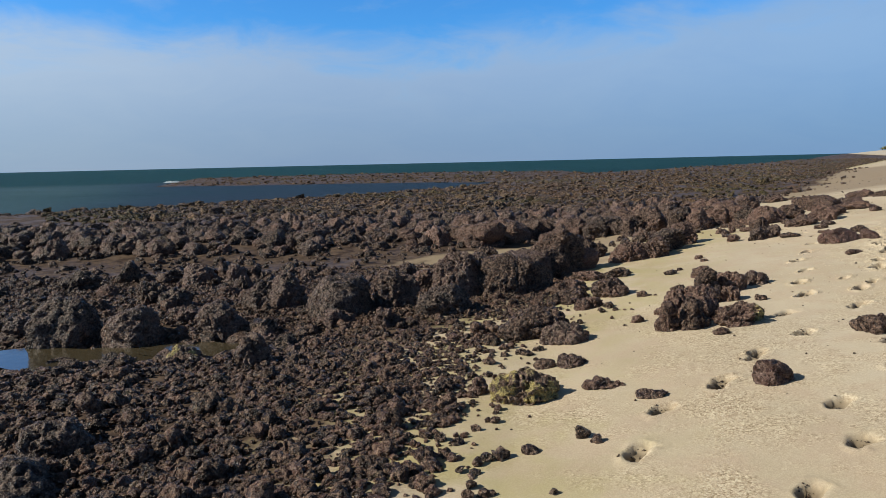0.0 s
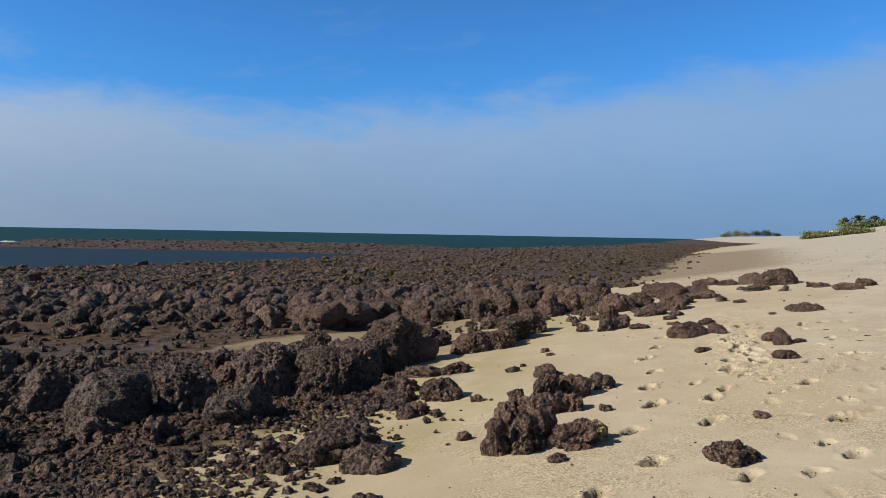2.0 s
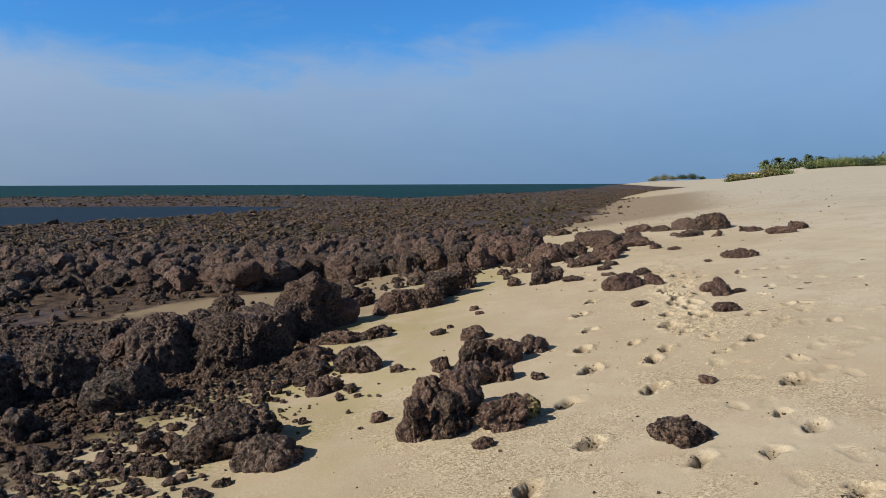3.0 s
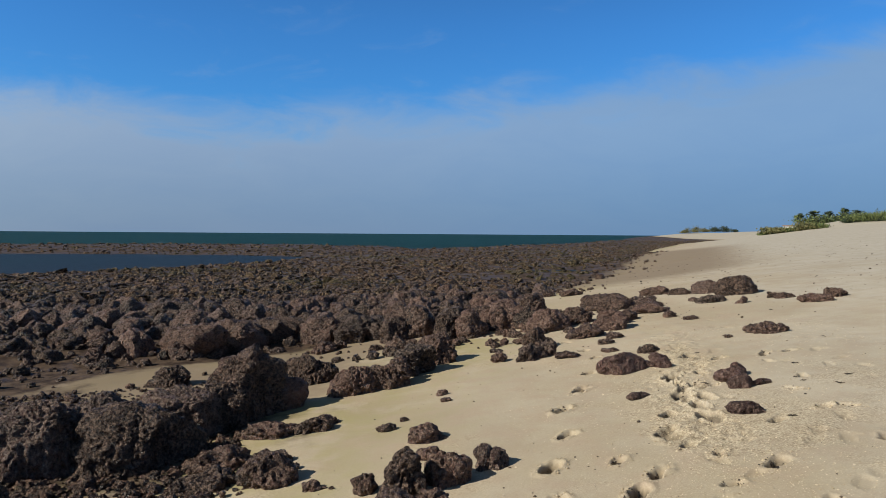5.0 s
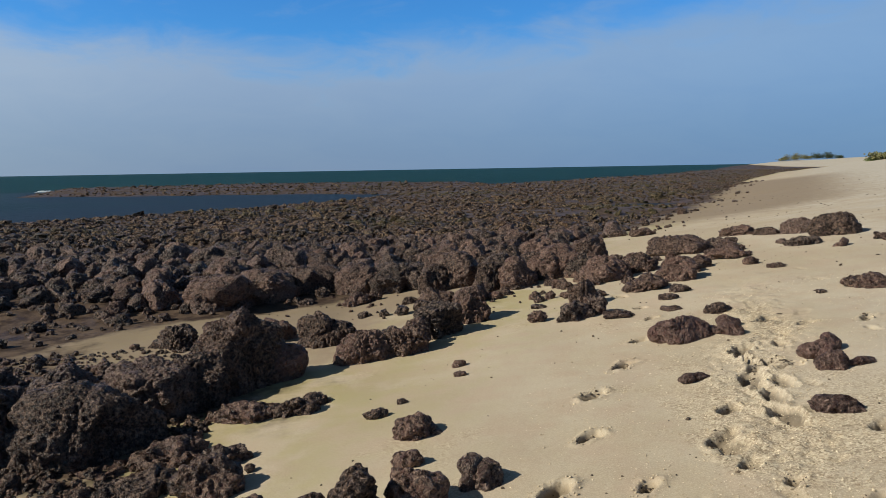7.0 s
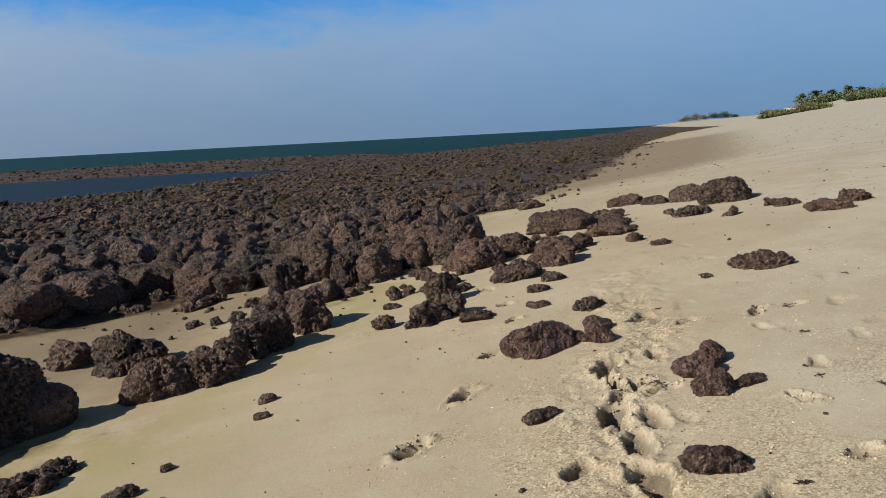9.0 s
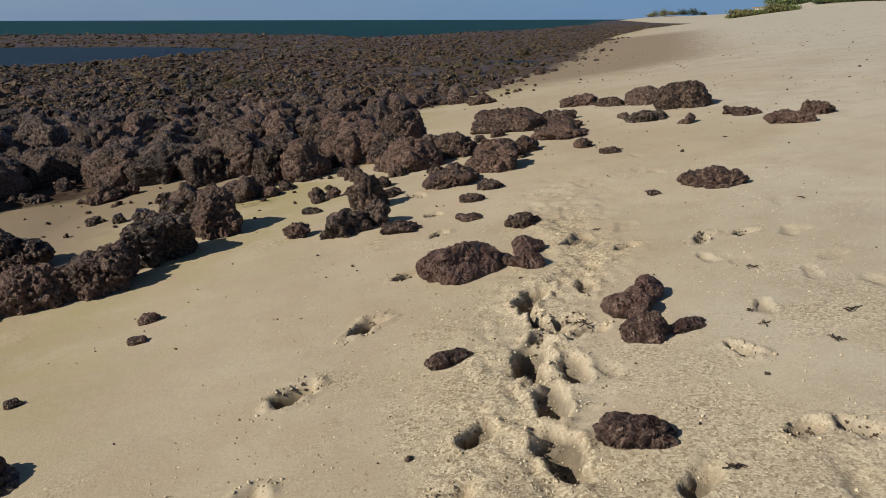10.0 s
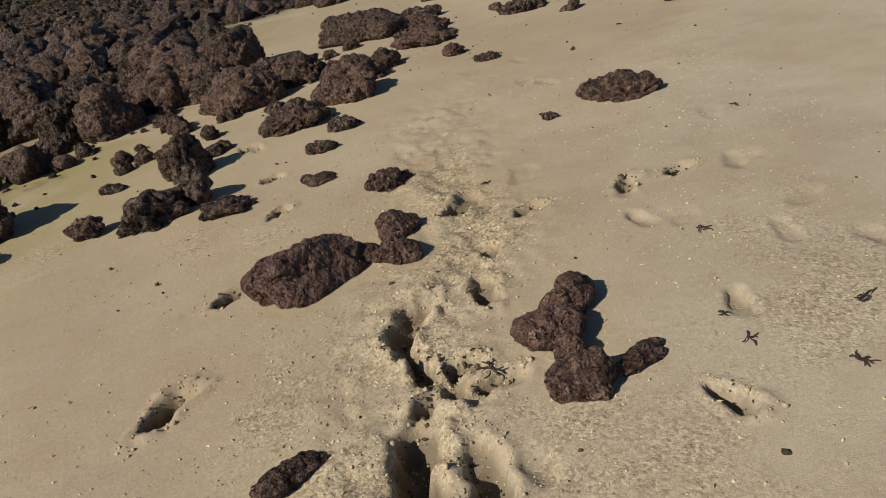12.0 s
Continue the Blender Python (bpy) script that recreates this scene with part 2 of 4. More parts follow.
def plain(name, a, b, scale, rough=0.9):
    def make(k, sh):
        at = k.add("ShaderNodeTexCoord").outputs["Object"]
        luck = k.add("ShaderNodeNewGeometry").outputs["Random Per Island"]
        f = k.math("ADD", k.math("MULTIPLY", k.noise(at, scale, 4.0), 0.6), k.math("MULTIPLY", luck, 0.5))
        k.put(sh.inputs["Base Color"], k.mix(k.step(f, 0.25, 0.85), a, b))
        k.put(sh.inputs["Roughness"], rough)
    return material(name, make)


LEAF = plain("green_leaves", (0.055, 0.085, 0.025), (0.17, 0.19, 0.06), 2.0)
DRY_LEAF = plain("dry_olive_leaves", (0.09, 0.095, 0.035), (0.2, 0.175, 0.07), 2.0)
DARK_LEAF = plain("dark_leaves", (0.02, 0.034, 0.018), (0.05, 0.07, 0.03), 2.0)
BARK = plain("grey_bark", (0.1, 0.075, 0.055), (0.2, 0.16, 0.12), 6.0)
CLOD = plain("damp_sand_clod", (0.36, 0.28, 0.18), (0.56, 0.46, 0.31), 40.0, 0.95)
SHELL = plain("shell_grit", (0.33, 0.25, 0.155), (0.68, 0.57, 0.4), 30.0, 0.7)
WEED = plain("dry_seaweed", (0.03, 0.02, 0.014), (0.09, 0.06, 0.035), 20.0, 0.8)
PAINT = plain("white_paint", (0.72, 0.7, 0.66), (0.82, 0.8, 0.77), 1.0, 0.7)
TILE = plain("roof_tile", (0.2, 0.12, 0.08), (0.3, 0.18, 0.12), 3.0)
GLASS = plain("dark_pane", (0.03, 0.035, 0.04), (0.05, 0.055, 0.06), 1.0, 0.15)
FOAM = plain("sea_foam", (0.28, 0.33, 0.34), (0.6, 0.63, 0.63), 3.0, 0.8)

# ---- ground, one sheet ----
SHORE = [(-7, -14), (-2.3, -2), (-0.2, 3.4), (0.25, 5.8), (2.5, 10.2), (4.2, 12.5), (6.8, 18.1),
         (8.9, 20.6), (12.9, 27.1), (17.1, 33.8), (30, 56), (45, 81), (80, 134), (123, 193), (258, 373), (1500, 2120)]
COAST = [(-1500, -60), (-60, 18), (-26, 31), (-18, 34.5), (-12, 40), (-5, 48), (1, 58), (5, 69), (-4, 76), (-15, 77.5),
         (-28, 82), (-35, 87), (-30, 98), (-22, 108), (-8, 111), (8, 98), (18, 92), (30, 104), (60, 142), (250, 475), (1500, 2520)]


# the crest of the outer stone bar
BAR = [(-33, 91), (-10, 95), (12, 94), (30, 108), (55, 138), (90, 185)]


def side(px, py, line):
    """Signed distance to a polyline; positive to the right of its way."""
    best = np.full(px.shape, 1e9)
    sign = np.ones(px.shape)
    for (ax, ay), (bx, by) in zip(line[:-1], line[1:]):
        dx, dy = bx - ax, by - ay
        k = np.clip(((px - ax) * dx + (py - ay) * dy) / (dx * dx + dy * dy), 0, 1)
        qx, qy = px - ax - k * dx, py - ay - k * dy
        d = np.hypot(qx, qy)
        # the crossing that is nearest decides the side
        closer = d < best - 1e-9
        sign = np.where(closer, np.sign(qx * dy - qy * dx), sign)
        best = np.where(closer, d, best)
    return best * sign


def ramp(v, a, b):
    k = np.clip((v - a) / (b - a), 0, 1)
    return k * k * (3 - 2 * k)


def height(x, y):
    s = side(x, y, SHORE)
    near = 0.1225 * x - 0.0266 * y + 0.061
    near = np.where(near < 0, -0.3 * (1 - np.exp(near * 1.2)), near)
    edge = 0.2 - 0.18 * ramp(y, 22, 40)
    far = np.where(s > 0, edge + 0.1225 * s, -0.2 + (edge + 0.2) * np.exp(np.minimum(s, 0) * 0.45))
    far = np.where(far > 3.0, 3.0 + 2.0 * (1 - np.exp(-(far - 3.0) / 2.0)), far)
    w = np.maximum(ramp(y, 13, 22), ramp(x, 9, 20))
    near = np.where(near > 3.0, 3.0 + 0.9 * (1 - np.exp(-(near - 3.0) / 0.9)), near)
    z = near * (1 - w) + far * w
    # far headland dune
    z += 1.4 * np.exp(-((x - 106) / 13) ** 2 - ((y - 116) / 14) ** 2) + 4.0 * np.exp(-((x - 222) / 34) ** 2 - ((y - 338) / 26) ** 2)
    z += 0.55 * np.exp(-(side(x, y, BAR) / 8.0) ** 2)
    c = side(x, y, COAST)
    z = z * ramp(c, -0.5, 3) - 0.5 * (1 - ramp(c, -0.5, 3)) - 1.5 * ramp(-c, 0, 25)
    return z


LAT = np.random.default_rng(7).random((64, 64, 64))


def lattice(p):
    """Smooth value noise at the rows of p, -1 to 1."""
    i = np.floor(p).astype(int)
    f = p - i
    f = f * f * (3 - 2 * f)
    i, j = i & 63, (i + 1) & 63
    def v(a, b, c):
        return LAT[a, b, c]
    x0 = v(i[:, 0], i[:, 1], i[:, 2]) * (1 - f[:, 0]) + v(j[:, 0], i[:, 1], i[:, 2]) * f[:, 0]
    x1 = v(i[:, 0], j[:, 1], i[:, 2]) * (1 - f[:, 0]) + v(j[:, 0], j[:, 1], i[:, 2]) * f[:, 0]
    x2 = v(i[:, 0], i[:, 1], j[:, 2]) * (1 - f[:, 0]) + v(j[:, 0], i[:, 1], j[:, 2]) * f[:, 0]
    x3 = v(i[:, 0], j[:, 1], j[:, 2]) * (1 - f[:, 0]) + v(j[:, 0], j[:, 1], j[:, 2]) * f[:, 0]
    y0 = x0 * (1 - f[:, 1]) + x1 * f[:, 1]
    y1 = x2 * (1 - f[:, 1]) + x3 * f[:, 1]
    return (y0 * (1 - f[:, 2]) + y1 * f[:, 2]) * 2 - 1


def lattice2(x, y, scale, lift=0.0):
    return lattice(np.stack([x.ravel() * scale + 31.7, y.ravel() * scale + 12.3, np.full(x.size, 5.5 + lift)], 1)).reshape(x.shape)


PRINTS = []


def footprint(x, y, turn, length, depth):
    """A footprint in the sand, heel to toe along turn."""
    if x > 5.8 and y < 9.4:
        length = min(length, 0.17)
    PRINTS.append((x, y, radians(turn), length, depth if depth < 0.02 else 0.004 + 0.7 * depth if turn < -60 and x > 6 else 0.038 + 0.8 * depth))


footprint(4.15, 8.55, 36, 0.23, 0.035)
footprint(4.56, 9.10, 44, 0.24, 0.04)
footprint(4.88, 9.70, 26, 0.21, 0.02)
footprint(4.73, 7.93, 23, 0.21, 0.05)
footprint(5.36, 8.97, 38, 0.3, 0.06)
footprint(5.28, 8.83, 95, 0.24, 0.055)
footprint(5.10, 8.34, 68, 0.31, 0.08)
footprint(5.23, 8.21, 80, 0.26, 0.05)
footprint(5.05, 8.02, 78, 0.29, 0.07)
footprint(4.95, 7.70, 84, 0.33, 0.07)
footprint(5.66, 8.98, 72, 0.23, 0.05)
footprint(5.24, 8.56, 27, 0.17, 0.04)
footprint(5.45, 8.51, -1, 0.16, 0.03)
footprint(5.82, 9.22, 69, 0.20, 0.03)
footprint(5.94, 9.66, 42, 0.30, 0.03)
footprint(5.26, 10.37, 39, 0.16, 0.03)
footprint(5.41, 11.60, -25, 0.16, 0.02)
footprint(5.38, 10.94, 13, 0.16, 0.02)
footprint(6.56, 9.29, 23, 0.18, 0.02)
footprint(6.12, 9.40, -3, 0.16, 0.02)
footprint(3.57, 7.30, 41, 0.25, 0.045)
footprint(3.91, 7.89, 35, 0.21, 0.045)
footprint(4.13, 8.57, -3, 0.18, 0.02)
footprint(4.52, 7.56, 46, 0.30, 0.045)
footprint(4.47, 7.22, 49, 0.18, 0.03)
footprint(4.07, 6.88, 31, 0.20, 0.04)
footprint(3.85, 6.70, 23, 0.16, 0.06)
footprint(3.97, 7.18, 42, 0.19, 0.03)
footprint(5.15, 8.44, 44, 0.29, 0.03)
footprint(4.51, 9.09, 46, 0.22, 0.03)
footprint(4.71, 6.69, 32, 0.25, 0.04)
footprint(4.60, 6.08, -103, 0.20, 0.04)
footprint(3.39, 6.79, 41, 0.18, 0.05)
footprint(4.55, 7.00, 36, 0.16, 0.03)
footprint(4.33, 6.54, -4, 0.16, 0.03)
footprint(2.73, 5.47, 40, 0.29, 0.04)
footprint(2.21, 5.10, 29, 0.23, 0.03)
footprint(2.94, 6.19, 34, 0.26, 0.025)
footprint(3.51, 6.12, 29, 0.25, 0.03)
footprint(3.35, 6.73, 29, 0.24, 0.03)
footprint(3.56, 7.31, 41, 0.24, 0.025)
footprint(3.08, 4.96, 34, 0.23, 0.03)
footprint(3.41, 4.85, 18, 0.17, 0.025)
footprint(3.81, 5.03, 26, 0.24, 0.03)
footprint(2.81, 4.41, 27, 0.26, 0.05)
footprint(4.28, 5.72, 33, 0.30, 0.03)
footprint(3.83, 6.67, 45, 0.27, 0.025)
footprint(4.50, 7.44, 42, 0.30, 0.025)
footprint(4.15, 8.57, 35, 0.25, 0.02)
footprint(3.81, 5.29, 21, 0.16, 0.02)
footprint(3.38, 4.31, 23, 0.17, 0.03)
footprint(0.97, 3.62, 53, 0.28, 0.045)
footprint(1.75, 4.54, 50, 0.30, 0.03)
footprint(2.18, 3.94, 39, 0.23, 0.035)
footprint(1.99, 3.39, 43, 0.25, 0.035)
footprint(2.15, 4.98, 40, 0.26, 0.025)
footprint(1.54, 2.98, 51, 0.20, 0.04)
footprint(1.26, 4.21, 43, 0.23, 0.03)
footprint(5.88, 8.04, -77, 0.26, 0.035)
footprint(6.50, 9.24, -117, 0.30, 0.028)
footprint(6.37, 8.99, -92, 0.21, 0.025)
footprint(6.98, 9.11, -123, 0.30, 0.022)
footprint(6.65, 8.55, -115, 0.30, 0.016)
footprint(6.89, 8.67, 14, 0.18, 0.018)
footprint(6.77, 9.22, -0, 0.18, 0.022)
footprint(6.22, 8.34, -112, 0.23, 0.028)
footprint(5.28, 8.68, -92, 0.18, 0.05)
footprint(5.39, 8.64, -12, 0.16, 0.035)
footprint(5.69, 7.48, 7, 0.16, 0.03)
footprint(5.84, 7.41, -64, 0.16, 0.022)
footprint(7.02, 9.08, 22, 0.27, 0.015)

# faint older prints, weathered by wind
luck = random.Random(11)
for i in range(300):
    y = luck.uniform(3, 24)
    x = 0.55 * y - 0.6 + luck.uniform(1.2, 7.5)
    if not (5.4 < x < 6.4 and 7.5 < y < 9.4):
        footprint(x, y, luck.gauss(58, 35), luck.uniform(0.14, 0.24), luck.uniform(0.005, 0.015))


for i in range(46):
    y = luck.uniform(4.0, 8.6)
    x = 0.5 * y + luck.uniform(0.9, 3.0)
    if 5.4 < x < 6.4 and y > 7.5:
        continue
    footprint(x, y, luck.gauss(40, 22), luck.uniform(0.15, 0.23), luck.uniform(0.012, 0.024))


def press(gx, gy, z):
    """Presses the footprints into the heights z of the grid gx, gy."""
    for k, (x, y, a, length, depth) in enumerate(PRINTS):
        i0, i1 = np.searchsorted(gx, (x - 0.35, x + 0.35))
        j0, j1 = np.searchsorted(gy, (y - 0.35, y + 0.35))
        if i1 - i0 < 3 or j1 - j0 < 3:
            continue
        X, Y = np.meshgrid(gx[i0:i1], gy[j0:j1], indexing="ij")
        u = ((X - x) * math.cos(a) + (Y - y) * math.sin(a)) / (length * 0.5)
        v = (-(X - x) * math.sin(a) + (Y - y) * math.cos(a)) / (0.015 + length * 0.195)
        rough = lattice2(X, Y, 12.0, k * 3.1) * 0.33 + lattice2(X, Y, 27.0, k * 1.7) * 0.22
        # the sole: broad at the ball, narrow at the arch
        waist = 1 + 0.16 * u - 0.16 * np.exp(-((u + 0.1) / 0.35) ** 2)
        r = (np.abs(u) ** 2.2 + np.abs(v / waist) ** 2.2) ** (1 / 2.2) + rough
        fresh = depth > 0.02
        heel = np.sqrt(((u + 0.32) / 0.68) ** 2 + (v / 0.85) ** 2) + 1.3 * rough
        hole = -(0.5 * (1 - ramp(r, 0.5, 1.0)) + (0.55 * (1 - ramp(heel, 0.5, 0.95)) if fresh else 0.25)) * (1.0 + 0.5 * rough) * (1 - ramp(r, 0.9, 1.1))
        rim = (0.09 if fresh else 0.04) * np.exp(-((r - 1.2) / 0.22) ** 2) * (1 + 2.0 * rough + 0.9 * lattice2(X, Y, 44.0, k))
        crumbs = np.exp(-((r - 1.05) / 0.4) ** 2) * (0.1 * lattice2(X, Y, 33.0, k * 2.3) + 0.08 * lattice2(X, Y, 17.0, k * 0.7))
        z[i0:i1, j0:j1] += depth * (hole + rim + crumbs * fresh)



def spaced(stretches, grow, far_lo, far_hi, reach):
    """Coordinates: even within each stretch (start, end, step), and ever wider outside them."""
    mid = np.concatenate([np.arange(a, b - step / 2, step) for a, b, step in stretches])
    sides = []
    for far, step in ((far_lo, stretches[0][2]), (far_hi, stretches[-1][2])):
        e, out = 0.0, []
        while e < reach:
            e += step + grow * min(e, 6.0) + far * max(e - 6.0, 0)
            out.append(e)
        sides.append(np.array(out))
    return np.concatenate([mid[0] - sides[0][::-1], mid, mid[-1] + sides[1]])


def full_height(x, y):
    """Ground with its pools, the raised boulder bank and small unevenness, but without prints."""
    z = height(x, y)
    s = side(x, y, SHORE)
    reef = ramp(-s, 0.3, 2.5)
    z = z + lattice2(x, y, 0.5) * 0.05 * reef + lattice2(x, y, 1.7) * 0.03 * reef
    z = z + lattice2(x, y, 0.8, 9) * 0.018 + lattice2(x, y, 2.5, 4) * 0.007
    # bank of piled boulders
    z = z + 0.16 * reef * ramp(y - 0.3 * np.maximum(x, 0), 13.4, 15.5) * (1 - ramp(y - 0.15 * x, 19, 25))
    # tide pools
    for px, py, rx, ry, d in ((-3.7, 7.0, 1.5, 0.55, 0.2), (-2.5, 7.15, 0.9, 0.4, 0.2), (-3.6, 3.9, 1.0, 0.6, 0.2), (-6.6, 7.2, 1.6, 0.9, 0.2), (13.8, 33, 2.6, 1.6, 0.4), (19.3, 43, 3.8, 2.4, 0.42)):
        e = (((x - px) / rx) ** 2 + ((y - py) / ry) ** 2) * (1 + 0.7 * lattice2(x, y, 1.1, 6)) + 0.25 * lattice2(x, y, 3.0, 2)
        z = z - d * np.exp(-e * 0.7)
    return z


def sheet(name, gx, gy, z, mat, **layers):
    """A mesh over a grid; layers are float attributes of its points."""
    nx, ny = len(gx), len(gy)
    X, Y = np.meshgrid(gx, gy, indexing="ij")
    mesh = bpy.data.meshes.new(name)
    idx = np.arange(nx * ny).reshape(nx, ny)
    faces = np.stack([idx[:-1, :-1], idx[1:, :-1], idx[1:, 1:], idx[:-1, 1:]], -1).reshape(-1, 4)
    fill(mesh, np.stack([X, Y, z], -1).reshape(-1, 3), faces)
    for key, values in layers.items():
        mesh.attributes.new(key, "FLOAT", "POINT").data.foreach_set("value", values.ravel().astype(np.float32))
    mesh.materials.append(mat)
    return new(name, mesh)


def fill(mesh, verts, faces, smooth=True):
    k = faces.shape[1]
    mesh.vertices.add(len(verts))
    mesh.vertices.foreach_set("co", np.asarray(verts, dtype=np.float32).ravel())
    mesh.loops.add(faces.size)
    mesh.loops.foreach_set("vertex_index", faces.ravel().astype(np.int32))
    mesh.polygons.add(len(faces))
    mesh.polygons.foreach_set("loop_start", np.arange(0, faces.size, k, dtype=np.int32))
    mesh.polygons.foreach_set("use_smooth", np.full(len(faces), smooth))
    mesh.update(calc_edges=True)
    return mesh


gx = spaced([(0.7, 3.4, 0.02), (3.4, 6.7, 0.014), (6.7, 7.5, 0.02)], 0.1, 0.1, 0.06, 3200)
gy = spaced([(2.9, 6.5, 0.02), (6.5, 10.2, 0.014), (10.2, 11.2, 0.02)], 0.1, 0.3, 0.06, 3200)
GX, GY = np.meshgrid(gx, gy, indexing="ij")
GZ = full_height(GX, GY)
GS = side(GX, GY, SHORE)
flat = GZ.copy()
press(gx, gy, GZ)
# depth masks for the shade painted into the prints
dug_shade = np.clip((flat - GZ) / 0.03, 0, 1)
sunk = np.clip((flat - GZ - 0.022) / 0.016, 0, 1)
# sand churned by many steps along the track
churn = np.exp(-(np.abs(side(GX, GY, [(4.6, 7.0), (5.05, 8.25), (5.32, 8.9), (5.86, 9.4), (6.0, 10.0), (6.9, 12.0)])) / 0.26) ** 2) * ramp(GY, 6.6, 7.4) * (1 - ramp(GY, 10, 12))
GZ += churn * (0.022 * lattice2(GX, GY, 5.0, 3) + 0.018 * lattice2(GX, GY, 12.0, 8) + 0.013 * lattice2(GX, GY, 27.0, 2) + 0.005 * lattice2(GX, GY, 36.0, 6))
gritty = np.clip(churn + 0.9 * np.exp(-(((GX - 5.9) / 1.2) ** 4) - ((GY - 7.6) / 1.1) ** 4) + 0.7 * np.exp(-(((GX - 2.2) / 2.4) ** 4) - ((GY - 5.2) / 2.6) ** 4), 0, 1)
sandy = 2.7 * np.exp(-(((GX - 1.4) / 3.5) ** 4) - ((GY - 12.4 - 0.48 * GX) / 1.25) ** 4) + 1.2 * np.exp(-(((GX + 2) / 3.5) ** 4) - ((GY - 12.9) / 1.2) ** 4) + 60 * np.exp(-(((GX - 224) / 42) ** 4) - ((GY - 338) / 34) ** 4) + 0.62 * np.exp(-(((GX + 0.5) / 1.8) ** 4) - ((GY - 6.2) / 2.3) ** 4) + 2.0 * np.exp(-(((GX - 1.9) / 1.5) ** 4) - ((GY - 11.5) / 1.1) ** 4)


def surface(x, y):
    """Height of the finished sand at the points x, y."""
    i = np.clip(np.searchsorted(gx, x) - 1, 0, len(gx) - 2)
    j = np.clip(np.searchsorted(gy, y) - 1, 0, len(gy) - 2)
    u, v = (x - gx[i]) / (gx[i + 1] - gx[i]), (y - gy[j]) / (gy[j + 1] - gy[j])
    return (GZ[i, j] * (1 - u) + GZ[i + 1, j] * u) * (1 - v) + (GZ[i, j + 1] * (1 - u) + GZ[i + 1, j + 1] * u) * v


tagged(sheet("ground", gx, gy, GZ, GROUND, shore=np.clip(GS + sandy, -30, 30), gritty=gritty, dug_shade=dug_shade, sunk=sunk, damp=ramp(GY, 19, 27) * (1 - ramp(GS, 1.0, 5.0 + 0.12 * GY)) * (1 - ramp(GY, 56, 76)) + 0.27 * np.minimum(sandy, 2.7) * (GY < 60)), "pale shell sand beach with footprints meeting a muddy reef flat", "ground", kind="structure")

SEA_LEVEL = -0.4
wx, wy = spaced([(-60, 60, 2.0)], 0.065, 0.1, 0.1, 4300), spaced([(20, 120, 2.0)], 0.065, 0.3, 0.1, 4300)
WX, WY = np.meshgrid(wx, wy, indexing="ij")
tagged(sheet("water", wx, wy, np.full(WX.shape, SEA_LEVEL), SEA, shallow=(1 - ramp(-side(WX, WY, COAST), 6, 40)) * (1 - ramp(WY, 96, 120)) * (0.25 + 0.75 * ramp(WX + 0.36 * WY, -16, 2)), sky_sheen=(1 - ramp(-side(WX, WY, COAST), 20, 75)) * (1 - ramp(WX + 0.36 * WY, -14, 0)) * (1 - ramp(WY, 85, 110))), "dark green choppy sea with a calmer grey bay", "sea", kind="structure")

# ---- rocks ----
ICO = {}


def ico(level):
    if level not in ICO:
        bm = bmesh.new()
        bmesh.ops.create_icosphere(bm, subdivisions=level, radius=1.0)
        bm.verts.ensure_lookup_table()
        ICO[level] = (np.array([v.co[:] for v in bm.verts]), np.array([[v.index for v in f.verts] for f in bm.faces]))
        bm.free()
    return ICO[level]


def pitting(p, scale, seed):
    """Distance to the nearest of scattered points, one in each cell of a jittered lattice, at the rows of p."""
    q = p * scale
    base = np.floor(q).astype(int)
    best = np.full(len(q), 9.0)
    for o in np.ndindex(3, 3, 3):
        c = base + np.array(o) - 1
        i, j, l = ((c + seed) & 63).T
        jitter = np.stack([LAT[i, j, l], LAT[j, l, i], LAT[l, i, j]], 1)
        best = np.minimum(best, ((c + jitter - q) ** 2).sum(1))
    return np.sqrt(best)


